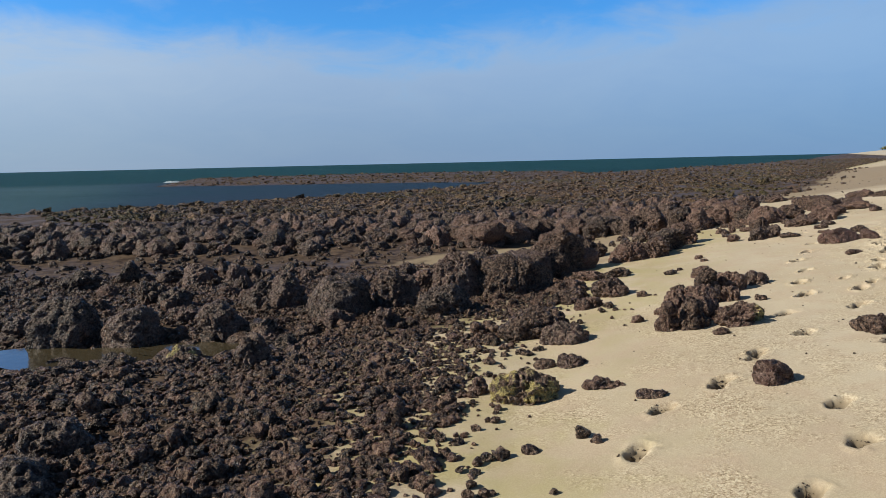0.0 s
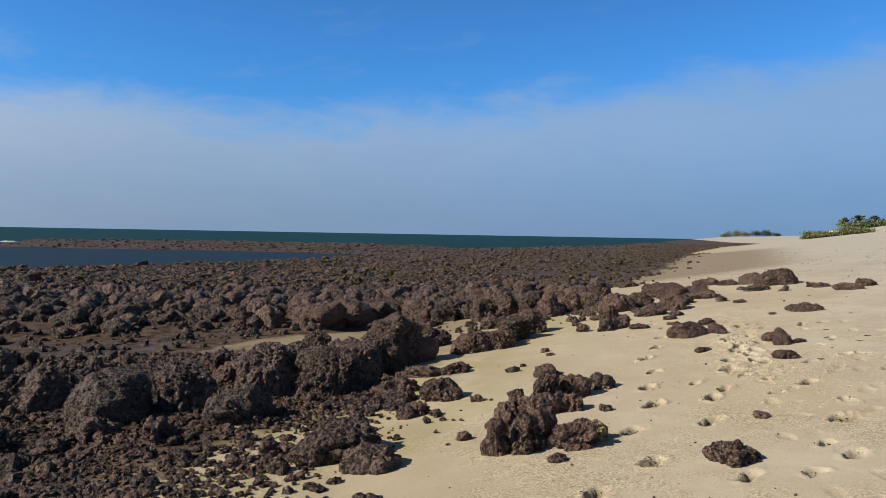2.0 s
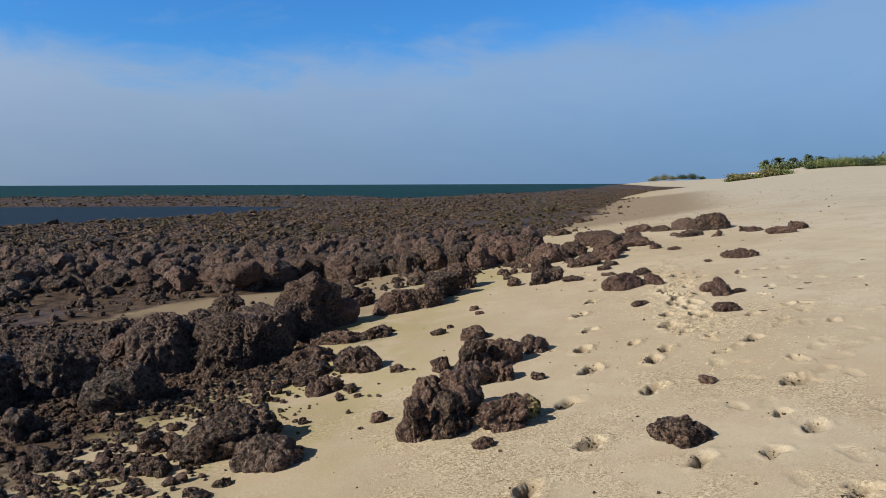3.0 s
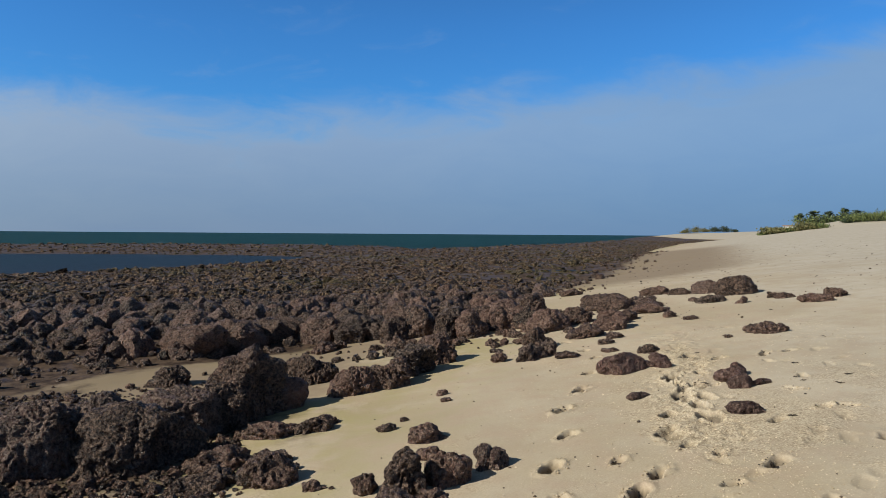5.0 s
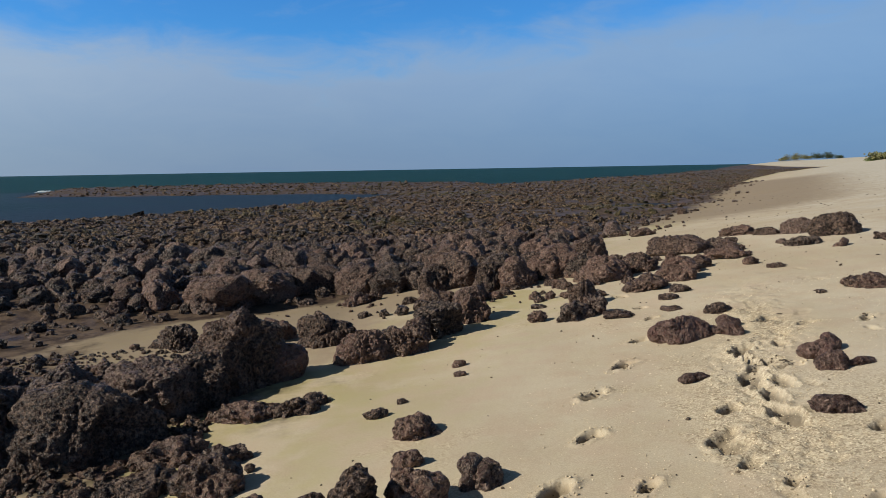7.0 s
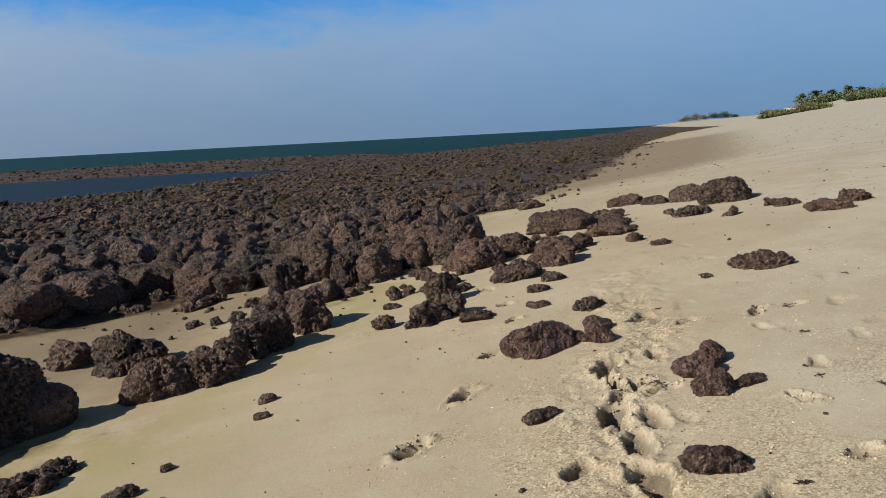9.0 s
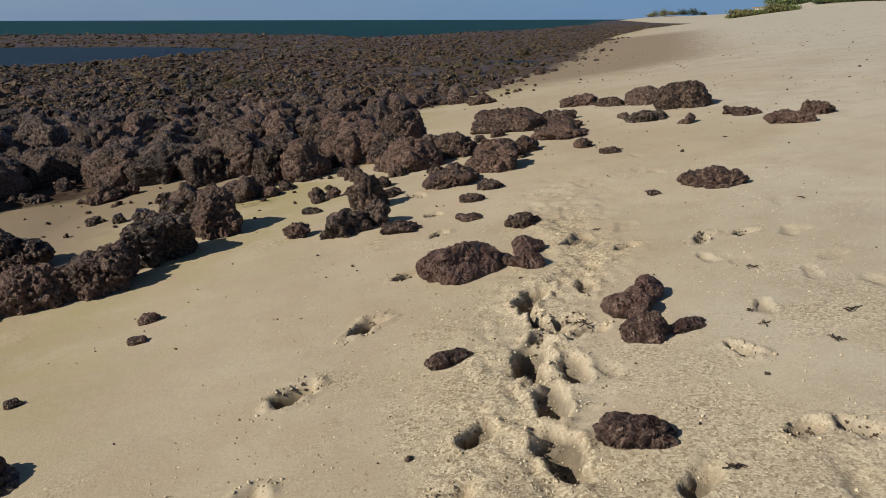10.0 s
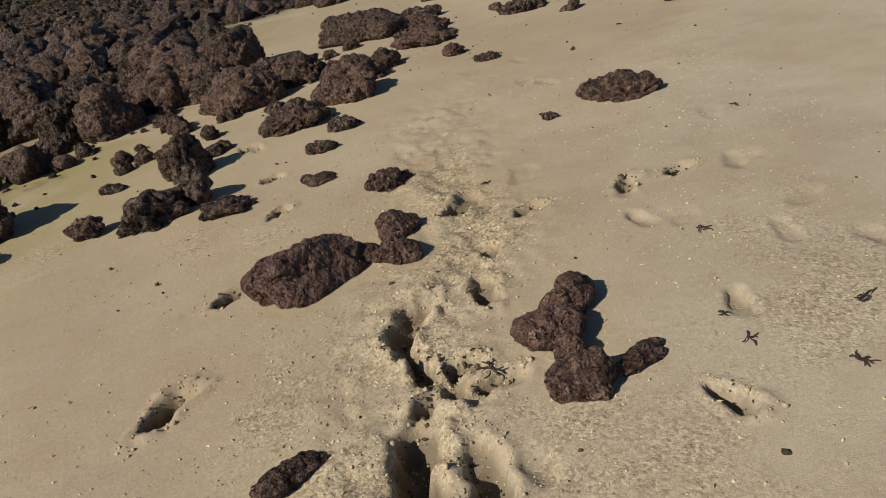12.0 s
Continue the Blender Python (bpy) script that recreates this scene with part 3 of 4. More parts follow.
def stone_points(seed, level, style="knobby", size=(0.45, 0.42, 0.42), relief=1.0):
    """Points of a stone of that size, lying about the origin; its relief has the scale of real ironstone."""
    r = np.random.default_rng(seed)
    d, faces = ico(level)
    lumps = {"knobby": 10, "round": 7, "slab": 10, "block": 6}[style]
    spread = {"knobby": 0.6, "round": 0.38, "slab": 0.58, "block": 0.5}[style]
    radius = np.full(len(d), 0.25)
    for i in range(lumps):
        c = r.normal(size=3)
        c *= spread * r.uniform(0.4, 1.0) / np.linalg.norm(c)
        lump = r.uniform(0.34, 0.64) if style in ("knobby", "slab") else r.uniform(0.5, 0.72)
        b = d @ c
        q = b * b - c @ c + lump * lump
        radius = np.maximum(radius, np.where(q > 0, b + np.sqrt(np.maximum(q, 0)), 0))
    # broken faces
    for i in range({"knobby": 9, "round": 9, "slab": 7, "block": 14}[style]):
        c = r.normal(size=3)
        c /= np.linalg.norm(c)
        dot = np.maximum(d @ c, 1e-3)
        radius = np.minimum(radius, np.where(dot > 0.2, r.uniform(0.58, 0.84) / dot, 9))
    shift = r.uniform(0, 60, 3)
    p = d * radius[:, None]
    if level < 4:
        p = d * (radius + lattice(p * 2.6 + shift) * 0.2 + r.normal(size=len(d)) * {1: 0.14, 2: 0.12, 3: 0.085}[level])[:, None]
    size = np.array(size)
    lo, hi = p.min(0), p.max(0)
    p = (p - (lo + hi) / 2) / (hi - lo) * size
    if style == "slab":
        p[:, 2] = np.sign(p[:, 2]) * (np.abs(p[:, 2]) / size[2]) ** 0.8 * 0.87 * size[2]
    if level >= 4:
        out = p / size ** 2
        out /= np.linalg.norm(out, axis=1)[:, None]
        k = min(1.0, size.mean() / 0.32)
        f = 1 / max(k, 0.45)
        warp = np.stack([lattice(p * 9 * f + shift + 7 * i) for i in range(3)], 1) * 0.04 * k
        q = p + warp
        knobs = np.sqrt(np.abs(lattice(q * 7 * f + shift)) + 0.01)
        rough = lattice(q * 4 * f + shift + 3) * 0.055 + (knobs - 0.5) * 0.075
        rough += (np.sqrt(np.abs(lattice(q * 16 * f + shift + 9)) + 0.01) - 0.5) * 0.05
        cell = int(r.integers(0, 60))
        rough -= 0.034 * (1 - ramp(pitting(q, 15 * f, cell), 0.1, 0.6)) * ramp(lattice(q * 5 * f + shift + 20), -0.3, 0.2)
        if level >= 5:
            rough -= 0.018 * (1 - ramp(pitting(q, 33 * f, cell + 7), 0.1, 0.6))
            rough += (0.3 - np.abs(lattice(q * 34 * f + shift))) * 0.022
        if level >= 6:
            rough -= 0.009 * (1 - ramp(pitting(p, 62 * f, cell + 3), 0.1, 0.6))
            rough += lattice(q * 70 * f + shift) * 0.01
        p = p + out * (rough * k * relief)[:, None]
        lo, hi = p.min(0), p.max(0)
        p = (p - (lo + hi) / 2) * (size / (hi - lo))
    return p, faces


LABELS = {
    "pile": ("purplish brown pitted boulder heaped with others on the sand", "boulder", "heap of boulders on the sand"),
    "sand": ("brown porous stone half sunk in pale sand", "rock", "stones scattered on the sand"),
    "crust": ("brown boulder capped with a yellow barnacle crust", "boulder", ""),
    "row": ("dark brown pitted boulder in a row on the sand", "boulder", "row of boulders on the sand"),
    "big": ("large dark lumpy boulder at the edge of the sand", "boulder", "large boulders by the sand"),
    "long": ("long ridged brown rock embedded in trampled sand", "rock", "long rock in pieces"),
    "trio": ("reddish brown smooth rock bedded beside footprints", "rock", "cluster of reddish rocks"),
    "weedy": ("low dark stone with greenish damp sand round it", "rock", "low stones by the boulders"),
    "end": ("brown porous boulder at the tip of the reef", "boulder", "boulders at the reef's tip"),
    "reef": ("brown stone at the upper edge of the reef", "rock", "stones at the reef's edge"),
    "band": ("big pitted brown boulder in the piled reef bank", "boulder", "boulders of the reef bank"),
    "left": ("dark rounded boulder among wet reef rubble", "boulder", "boulders among the rubble"),
}
MADE = []


def ground_at(x, y):
    return float(full_height(np.array([[float(x)]]), np.array([[float(y)]]))[0, 0])


def rock(kind, x, y, wide, deep, high, turn, style, mat=None):
    """A stone of that width, depth and visible height, sunk a little into the ground."""
    seed = 100 + int(abs(x * 977 + y * 1313))
    high *= {"pile": 1.0, "big": 0.88, "row": 0.92, "band": 0.95, "left": 0.98}.get(kind, 0.86)
    if kind in ("end", "band"):
        wide, deep = 1.2 * wide, 1.2 * deep
    level = 6 if kind in ("trio", "long") or mat is RED_ROCK or (wide > 0.45 and kind in ("big", "row", "crust")) else 5 if wide > 0.2 else 4
    sunk = 0.42
    p, faces = stone_points(seed, level, style, (wide * 1.02, deep * 1.02, high / (1 - sunk)), 0.36 if kind in ("trio", "long") or mat is RED_ROCK else 0.8 if style in ("round", "block") else 1.0)
    p[:, 2] += high / (1 - sunk) * (0.5 - sunk)
    steep = {"big": 0.62, "row": 0.74, "band": 0.74}.get(kind, 0.82)
    p[:, :2] *= (1.02 - (0.04 if steep < 0.8 else 0.12) * np.clip(p[:, 2] / high, 0, 1) ** 2)[:, None]
    p[:, 2] = np.where(p[:, 2] > 0, high * (np.maximum(p[:, 2], 0) / high) ** steep, p[:, 2])
    mesh = fill(bpy.data.meshes.new("rock"), p, faces)
    label, category, group = LABELS[kind]
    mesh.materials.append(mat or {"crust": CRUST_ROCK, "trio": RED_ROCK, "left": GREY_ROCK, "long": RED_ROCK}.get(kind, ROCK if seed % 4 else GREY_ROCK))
    ob = new("boulder" if category == "boulder" else "rock", mesh)
    ob.matrix_world = pose(x, y, ground_at(x, y), 0, 0, turn)
    if kind == "sand" and wide < 0.16:
        label = "small brown pebble-like stone lying on pale sand"
    elif kind in ("band", "end") and wide < 0.21:
        label = "small brown stone lying between larger reef boulders"
    elif kind == "sand" and style == "slab":
        label = "low flat brown stone half buried in pale sand"
    tagged(ob, label, category, group)
    MADE.append((x, y, max(wide, deep) * 0.5))
    return ob


rock("pile", 1.88, 6.10, 0.22, 0.22, 0.25, -15, "block")
rock("pile", 2.07, 6.10, 0.33, 0.28, 0.26, 30, "block")
rock("pile", 2.05, 6.44, 0.26, 0.25, 0.29, -18, "block")
rock("pile", 2.25, 6.42, 0.36, 0.33, 0.31, -18, "block")
rock("pile", 2.42, 6.04, 0.36, 0.31, 0.21, -5, "block")
rock("pile", 2.59, 6.14, 0.23, 0.19, 0.15, -20, "block", CRUST_ROCK)
rock("pile", 2.64, 7.36, 0.30, 0.28, 0.30, -18, "block")
rock("pile", 2.57, 7.02, 0.33, 0.30, 0.17, -19, "knobby")
rock("pile", 2.93, 7.42, 0.31, 0.28, 0.20, -21, "block")
rock("pile", 2.92, 7.95, 0.20, 0.15, 0.09, -27, "slab")
rock("pile", 2.73, 6.98, 0.22, 0.20, 0.14, -20, "knobby")
rock("pile", 2.42, 7.53, 0.17, 0.16, 0.12, -20, "knobby")
rock("sand", 2.20, 5.75, 0.13, 0.11, 0.06, -19, "round")
rock("sand", 2.02, 6.81, 0.11, 0.10, 0.08, -14, "round")
rock("sand", 1.02, 6.23, 0.42, 0.38, 0.22, -3, "round")
rock("sand", 0.80, 6.67, 0.66, 0.56, 0.31, -1, "knobby")
rock("sand", 1.51, 7.60, 0.32, 0.24, 0.14, -7, "slab")
rock("crust", 0.52, 4.83, 0.47, 0.40, 0.25, -6, "knobby")
rock("sand", 2.02, 4.42, 0.24, 0.22, 0.17, -25, "block", RED_ROCK)
rock("sand", 3.14, 5.26, 0.33, 0.30, 0.15, -33, "round")
rock("sand", 3.25, 7.55, 0.24, 0.22, 0.16, -30, "block")
rock("sand", 1.75, 6.59, 0.15, 0.11, 0.08, -11, "slab")
rock("sand", 0.96, 5.49, 0.23, 0.20, 0.09, -3, "round")
rock("sand", 0.75, 5.51, 0.17, 0.15, 0.08, -0, "round")
rock("sand", 1.06, 4.83, 0.29, 0.22, 0.07, -12, "slab")
rock("sand", 0.93, 5.45, 0.21, 0.19, 0.08, -10, "round")
rock("sand", 0.21, 4.97, 0.15, 0.13, 0.13, -2, "knobby")
rock("sand", 0.44, 3.83, 0.10, 0.09, 0.05, -7, "round")
rock("sand", 1.29, 4.49, 0.20, 0.15, 0.05, -16, "slab")
rock("sand", 2.97, 6.80, 0.11, 0.08, 0.06, -23, "slab")
rock("sand", 3.85, 6.02, 0.13, 0.10, 0.05, -35, "slab")
rock("sand", 3.01, 8.41, 0.31, 0.28, 0.15, -10, "round")
rock("big", 1.58, 10.36, 0.82, 0.76, 0.78, -27, "knobby")
rock("big", 1.06, 9.74, 0.74, 0.62, 0.50, -21, "block")
rock("big", 0.84, 9.00, 0.90, 0.72, 0.54, -20, "block")
rock("big", 0.18, 9.10, 0.76, 0.66, 0.62, 15, "block")
rock("big", 0.42, 9.72, 0.56, 0.50, 0.50, 40, "block")
rock("big", 0.65, 12.14, 0.48, 0.41, 0.27, 10, "knobby")
rock("big", 1.34, 9.92, 0.59, 0.53, 0.46, 7, "round")
rock("sand", 7.32, 10.29, 0.51, 0.38, 0.13, -36, "slab")
rock("sand", 2.76, 8.88, 0.17, 0.12, 0.07, -6, "slab")
rock("weedy", 1.84, 9.35, 0.48, 0.36, 0.14, 3, "slab")
rock("weedy", 1.46, 8.78, 0.52, 0.44, 0.19, 7, "knobby")
rock("weedy", 1.86, 8.49, 0.32, 0.24, 0.15, 3, "slab")
rock("sand", 1.83, 8.09, 0.40, 0.36, 0.24, 4, "round")
rock("sand", 1.41, 8.23, 0.45, 0.34, 0.15, 8, "slab")
rock("sand", 2.13, 7.77, 0.16, 0.12, 0.07, 0, "slab")
rock("end", 5.66, 12.81, 0.53, 0.47, 0.35, -15, "round")
rock("end", 5.97, 13.38, 0.27, 0.23, 0.25, -16, "knobby")
rock("end", 6.22, 13.04, 0.43, 0.36, 0.28, -18, "knobby")
rock("end", 6.24, 12.09, 0.40, 0.36, 0.31, -21, "round")
rock("end", 6.78, 12.60, 0.24, 0.22, 0.18, -23, "round")
rock("end", 7.18, 14.12, 0.74, 0.66, 0.30, -22, "round")
rock("end", 7.35, 13.03, 0.51, 0.43, 0.19, -26, "knobby")
rock("end", 7.85, 14.22, 0.41, 0.31, 0.16, -25, "slab")
rock("end", 8.62, 15.17, 0.47, 0.40, 0.19, -27, "knobby")
rock("end", 8.83, 14.62, 0.43, 0.33, 0.14, -29, "slab")
rock("end", 9.13, 14.27, 0.48, 0.43, 0.26, -31, "round")
rock("end", 9.19, 13.60, 0.56, 0.51, 0.36, -34, "round")
rock("end", 8.41, 13.10, 0.39, 0.29, 0.14, -31, "slab")
rock("sand", 9.18, 12.48, 0.40, 0.30, 0.10, -38, "slab")
rock("sand", 9.19, 11.78, 0.46, 0.35, 0.13, -41, "slab")
rock("sand", 9.59, 11.87, 0.33, 0.25, 0.15, -42, "slab")
rock("sand", 5.77, 11.81, 0.49, 0.41, 0.22, -18, "knobby")
rock("sand", 5.99, 11.40, 0.22, 0.20, 0.09, -21, "round")
rock("sand", 5.74, 11.11, 0.20, 0.15, 0.07, -20, "slab")
rock("sand", 5.56, 10.63, 0.20, 0.15, 0.06, -20, "slab")
rock("sand", 5.81, 10.21, 0.25, 0.22, 0.11, -24, "round")
rock("sand", 5.07, 10.67, 0.29, 0.21, 0.08, -15, "slab")
rock("sand", 4.72, 10.88, 0.42, 0.29, 0.21, 25, "knobby")
rock("sand", 4.98, 11.48, 0.34, 0.29, 0.32, -12, "block")
rock("sand", 4.95, 10.98, 0.22, 0.2, 0.22, -13, "round")
rock("sand", 4.37, 11.03, 0.20, 0.17, 0.13, -7, "knobby")
rock("sand", 4.55, 11.71, 0.17, 0.13, 0.05, -8, "slab")
rock("sand", 4.64, 12.05, 0.13, 0.12, 0.09, -9, "round")
rock("sand", 4.78, 12.12, 0.14, 0.11, 0.11, -10, "slab")
rock("row", 3.80, 11.62, 0.50, 0.44, 0.40, -38, "block")
rock("row", 4.05, 12.95, 0.53, 0.45, 0.15, -3, "knobby")
rock("row", 3.42, 11.14, 0.56, 0.42, 0.36, 20, "knobby")
rock("row", 2.93, 10.97, 0.34, 0.30, 0.22, 26, "knobby")
rock("row", 3.12, 10.68, 0.54, 0.38, 0.31, 35, "knobby")
rock("row", 2.67, 10.64, 0.52, 0.44, 0.31, -30, "block")
rock("row", 2.88, 10.62, 0.28, 0.21, 0.09, 8, "slab")
rock("row", 2.28, 11.68, 0.62, 0.52, 0.36, -30, "block")
rock("row", 1.72, 12.12, 0.42, 0.38, 0.25, -20, "block")
rock("big", 1.97, 10.42, 0.45, 0.4, 0.36, 18, "round", RED_ROCK)
rock("sand", 3.45, 9.88, 0.12, 0.09, 0.06, 2, "slab")
rock("sand", 3.42, 9.58, 0.10, 0.07, 0.04, 3, "slab")
rock("sand", 2.30, 9.45, 0.27, 0.23, 0.11, 17, "knobby")
rock("sand", 2.20, 9.29, 0.32, 0.24, 0.15, 19, "slab")
rock("sand", 2.95, 9.11, 0.08, 0.06, 0.04, 10, "slab")
rock("sand", 7.32, 11.86, 0.20, 0.15, 0.07, -29, "slab")
rock("sand", 6.82, 10.28, 0.10, 0.08, 0.04, -33, "slab")
rock("sand", 2.58, 14.13, 0.39, 0.34, 0.21, 7, "knobby")
rock("sand", 2.83, 14.21, 0.22, 0.17, 0.15, 5, "slab")
rock("sand", 1.88, 14.33, 0.30, 0.23, 0.09, 11, "slab")
rock("sand", 3.29, 13.45, 0.25, 0.19, 0.10, 2, "slab")
rock("sand", 2.69, 12.92, 0.18, 0.14, 0.08, 7, "slab")
rock("reef", 6.12, 16.72, 0.49, 0.44, 0.42, -12, "round")
rock("reef", 8.03, 19.09, 0.39, 0.29, 0.18, -18, "slab")
rock("reef", 7.99, 17.57, 0.50, 0.38, 0.18, -20, "slab")
rock("reef", 7.94, 22.17, 0.44, 0.33, 0.21, -14, "slab")
rock("band", 5.27, 13.75, 0.63, 0.53, 0.46, -11, "knobby")
rock("band", 4.70, 13.32, 0.47, 0.42, 0.42, -8, "block")
rock("band", 4.34, 13.43, 0.38, 0.32, 0.39, -5, "knobby")
rock("band", 3.93, 14.33, 0.69, 0.62, 0.54, -2, "block")
rock("band", 3.21, 14.87, 0.77, 0.65, 0.42, 2, "knobby")
rock("band", 1.95, 15.27, 0.85, 0.72, 0.40, 9, "knobby")
rock("band", 1.26, 14.68, 0.81, 0.69, 0.46, 14, "knobby")
rock("band", 0.79, 14.25, 0.86, 0.73, 0.51, 18, "knobby")
rock("band", 4.98, 13.78, 0.46, 0.42, 0.40, 10, "block")
rock("band", 5.58, 13.42, 0.42, 0.36, 0.34, -30, "knobby")
rock("band", 4.50, 13.95, 0.50, 0.46, 0.46, 50, "block")
rock("band", 3.62, 14.10, 0.46, 0.40, 0.40, 20, "knobby")
rock("band", 5.85, 14.25, 0.56, 0.50, 0.46, -15, "block")
rock("band", 5.30, 14.55, 0.60, 0.52, 0.50, 35, "knobby")
rock("band", 2.60, 14.95, 0.58, 0.50, 0.44, -10, "block")
rock("end", 6.50, 12.42, 0.34, 0.30, 0.24, -20, "knobby")
rock("end", 7.62, 13.50, 0.40, 0.30, 0.18, 10, "slab")
luck = random.Random(17)
for k in range(30):
    q = luck.random()
    rock("end", 4.6 + 4.6 * q + luck.gauss(0, 0.3), 12.7 + 1.3 * q + luck.gauss(0, 0.45), luck.uniform(0.1, 0.2), luck.uniform(0.1, 0.18), luck.uniform(0.06, 0.13), luck.uniform(0, 360), luck.choice(("knobby", "round")))
rock("left", -2.43, 7.77, 0.55, 0.49, 0.34, 17, "round")
rock("left", -3.29, 7.54, 0.64, 0.55, 0.42, 24, "round")
rock("left", -4.07, 7.64, 0.73, 0.65, 0.51, 28, "round")
rock("left", -3.86, 11.36, 0.53, 0.47, 0.34, 19, "round")
rock("left", -1.94, 8.91, 0.48, 0.44, 0.47, 12, "round")
rock("left", -2.26, 9.01, 0.57, 0.49, 0.35, 14, "knobby")
rock("left", -1.24, 8.33, 0.75, 0.68, 0.45, 8, "round")
rock("left", -0.59, 8.57, 0.56, 0.48, 0.46, 4, "knobby")
rock("left", -0.02, 7.95, 0.64, 0.54, 0.32, 0, "knobby")
rock("left", -2.44, 3.77, 0.57, 0.52, 0.24, 33, "round")
rock("left", -2.47, 4.42, 0.44, 0.40, 0.21, 29, "round")
rock("left", -1.70, 6.24, 0.33, 0.28, 0.28, 15, "knobby")
rock("crust", -2.43, 6.6, 0.32, 0.29, 0.25, 10, "block")
rock("left", -3.20, 6.75, 0.49, 0.42, 0.21, 25, "knobby")
rock("left", -4.28, 7.11, 0.40, 0.36, 0.19, 31, "round")
rock("left", -4.81, 8.08, 0.51, 0.43, 0.22, 31, "knobby")
rock("left", -2.97, 8.11, 0.34, 0.29, 0.18, 20, "knobby")
rock("left", -3.49, 9.26, 0.46, 0.41, 0.27, 21, "round")
rock("left", -5.59, 11.04, 0.62, 0.52, 0.30, 27, "knobby")
rock("long", 5.21, 9.52, 0.58, 0.29, 0.21, 8, "block")
rock("long", 5.62, 9.66, 0.2, 0.17, 0.11, 10, "round")
rock("long", 5.52, 9.45, 0.2, 0.15, 0.1, -15, "knobby")
rock("trio", 5.67, 8.59, 0.24, 0.21, 0.13, -20, "block")
rock("trio", 5.82, 8.68, 0.21, 0.14, 0.14, 15, "block")
rock("trio", 5.61, 8.33, 0.21, 0.17, 0.13, -20, "block")
rock("trio", 5.66, 8.44, 0.12, 0.12, 0.11, 40, "block")
rock("trio", 5.80, 8.31, 0.22, 0.09, 0.05, 12, "slab")
rock("sand", 5.2, 7.68, 0.28, 0.18, 0.095, -22, "knobby", RED_ROCK)
rock("sand", 4.80, 8.52, 0.22, 0.1, 0.06, 12, "slab", RED_ROCK)
for k in range(24):
    rock("band", luck.uniform(3.5, 5.6), luck.uniform(12.5, 13.5), luck.uniform(0.1, 0.2), luck.uniform(0.1, 0.18), luck.uniform(0.07, 0.14), luck.uniform(0, 360), luck.choice(("knobby", "block")))

# ---- reef boulders and rubble ----
def side_at(x, y, line):
    """The same as side(), for one point."""
    best, sign = 1e18, 1.0
    for (ax, ay), (bx, by) in zip(line[:-1], line[1:]):
        dx, dy = bx - ax, by - ay
        k = ((x - ax) * dx + (y - ay) * dy) / (dx * dx + dy * dy)
        k = 0.0 if k < 0 else 1.0 if k > 1 else k
        qx, qy = x - ax - k * dx, y - ay - k * dy
        d = qx * qx + qy * qy
        if d < best - 1e-9:
            best, sign = d, math.copysign(1.0, qx * dy - qy * dx)
    return sign * math.sqrt(best)


def shore_at(x, y):
    return side_at(x, y, SHORE)


def free(x, y, r, spare=0.85):
    m = np.array(MADE)
    return bool((((x - m[:, 0]) ** 2 + (y - m[:, 1]) ** 2) > (spare * (r + m[:, 2])) ** 2).all())


POOLS = ((-3.7, 7.0, 1.3, 0.36), (-2.5, 7.15, 0.8, 0.25), (13.8, 33, 2.6, 1.6), (19.3, 43, 3.8, 2.4), (-6.5, 7.2, 1.5, 0.8), (-3.0, 3.5, 0.6, 0.35))


def in_pool(x, y):
    return any(((x - a) / c) ** 2 + ((y - b) / d) ** 2 < 1 for a, b, c, d in POOLS)


def flats(x, y):
    """How far the open flat of mud and sand between the boulders holds, 0 to 1."""
    a = math.exp(-(((x + 4.2) / 5.5) ** 4) - ((y - 12.9 + 0.05 * x) / 1.5) ** 4)
    b = math.exp(-(((x - 1.6) / 3.3) ** 4) - ((y - 12.45 - 0.48 * x) / 1.15) ** 4)
    c = math.exp(-(((x - 13.0) / 4.5) ** 4) - ((y - 33) / 7.0) ** 4) * 0.6
    d = math.exp(-(((x + 15) / 5.0) ** 4) - ((y - 26) / 3.5) ** 4)
    e = 1.1 * math.exp(-(((x - 1.7) / 1.5) ** 4) - ((y - 11.7) / 1.0) ** 4)
    return max(0.4 * a, b, c, d, e)


STONE_MESHES = []
for i, (p, faces) in enumerate([stone_points(950 + i, 5 if i < 7 else 4, ("knobby", "block", "round")[i % 3]) for i in range(16)]):
    mesh = fill(bpy.data.meshes.new("reef_boulder"), p, faces)
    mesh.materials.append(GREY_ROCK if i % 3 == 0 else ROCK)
    STONE_MESHES.append(mesh)

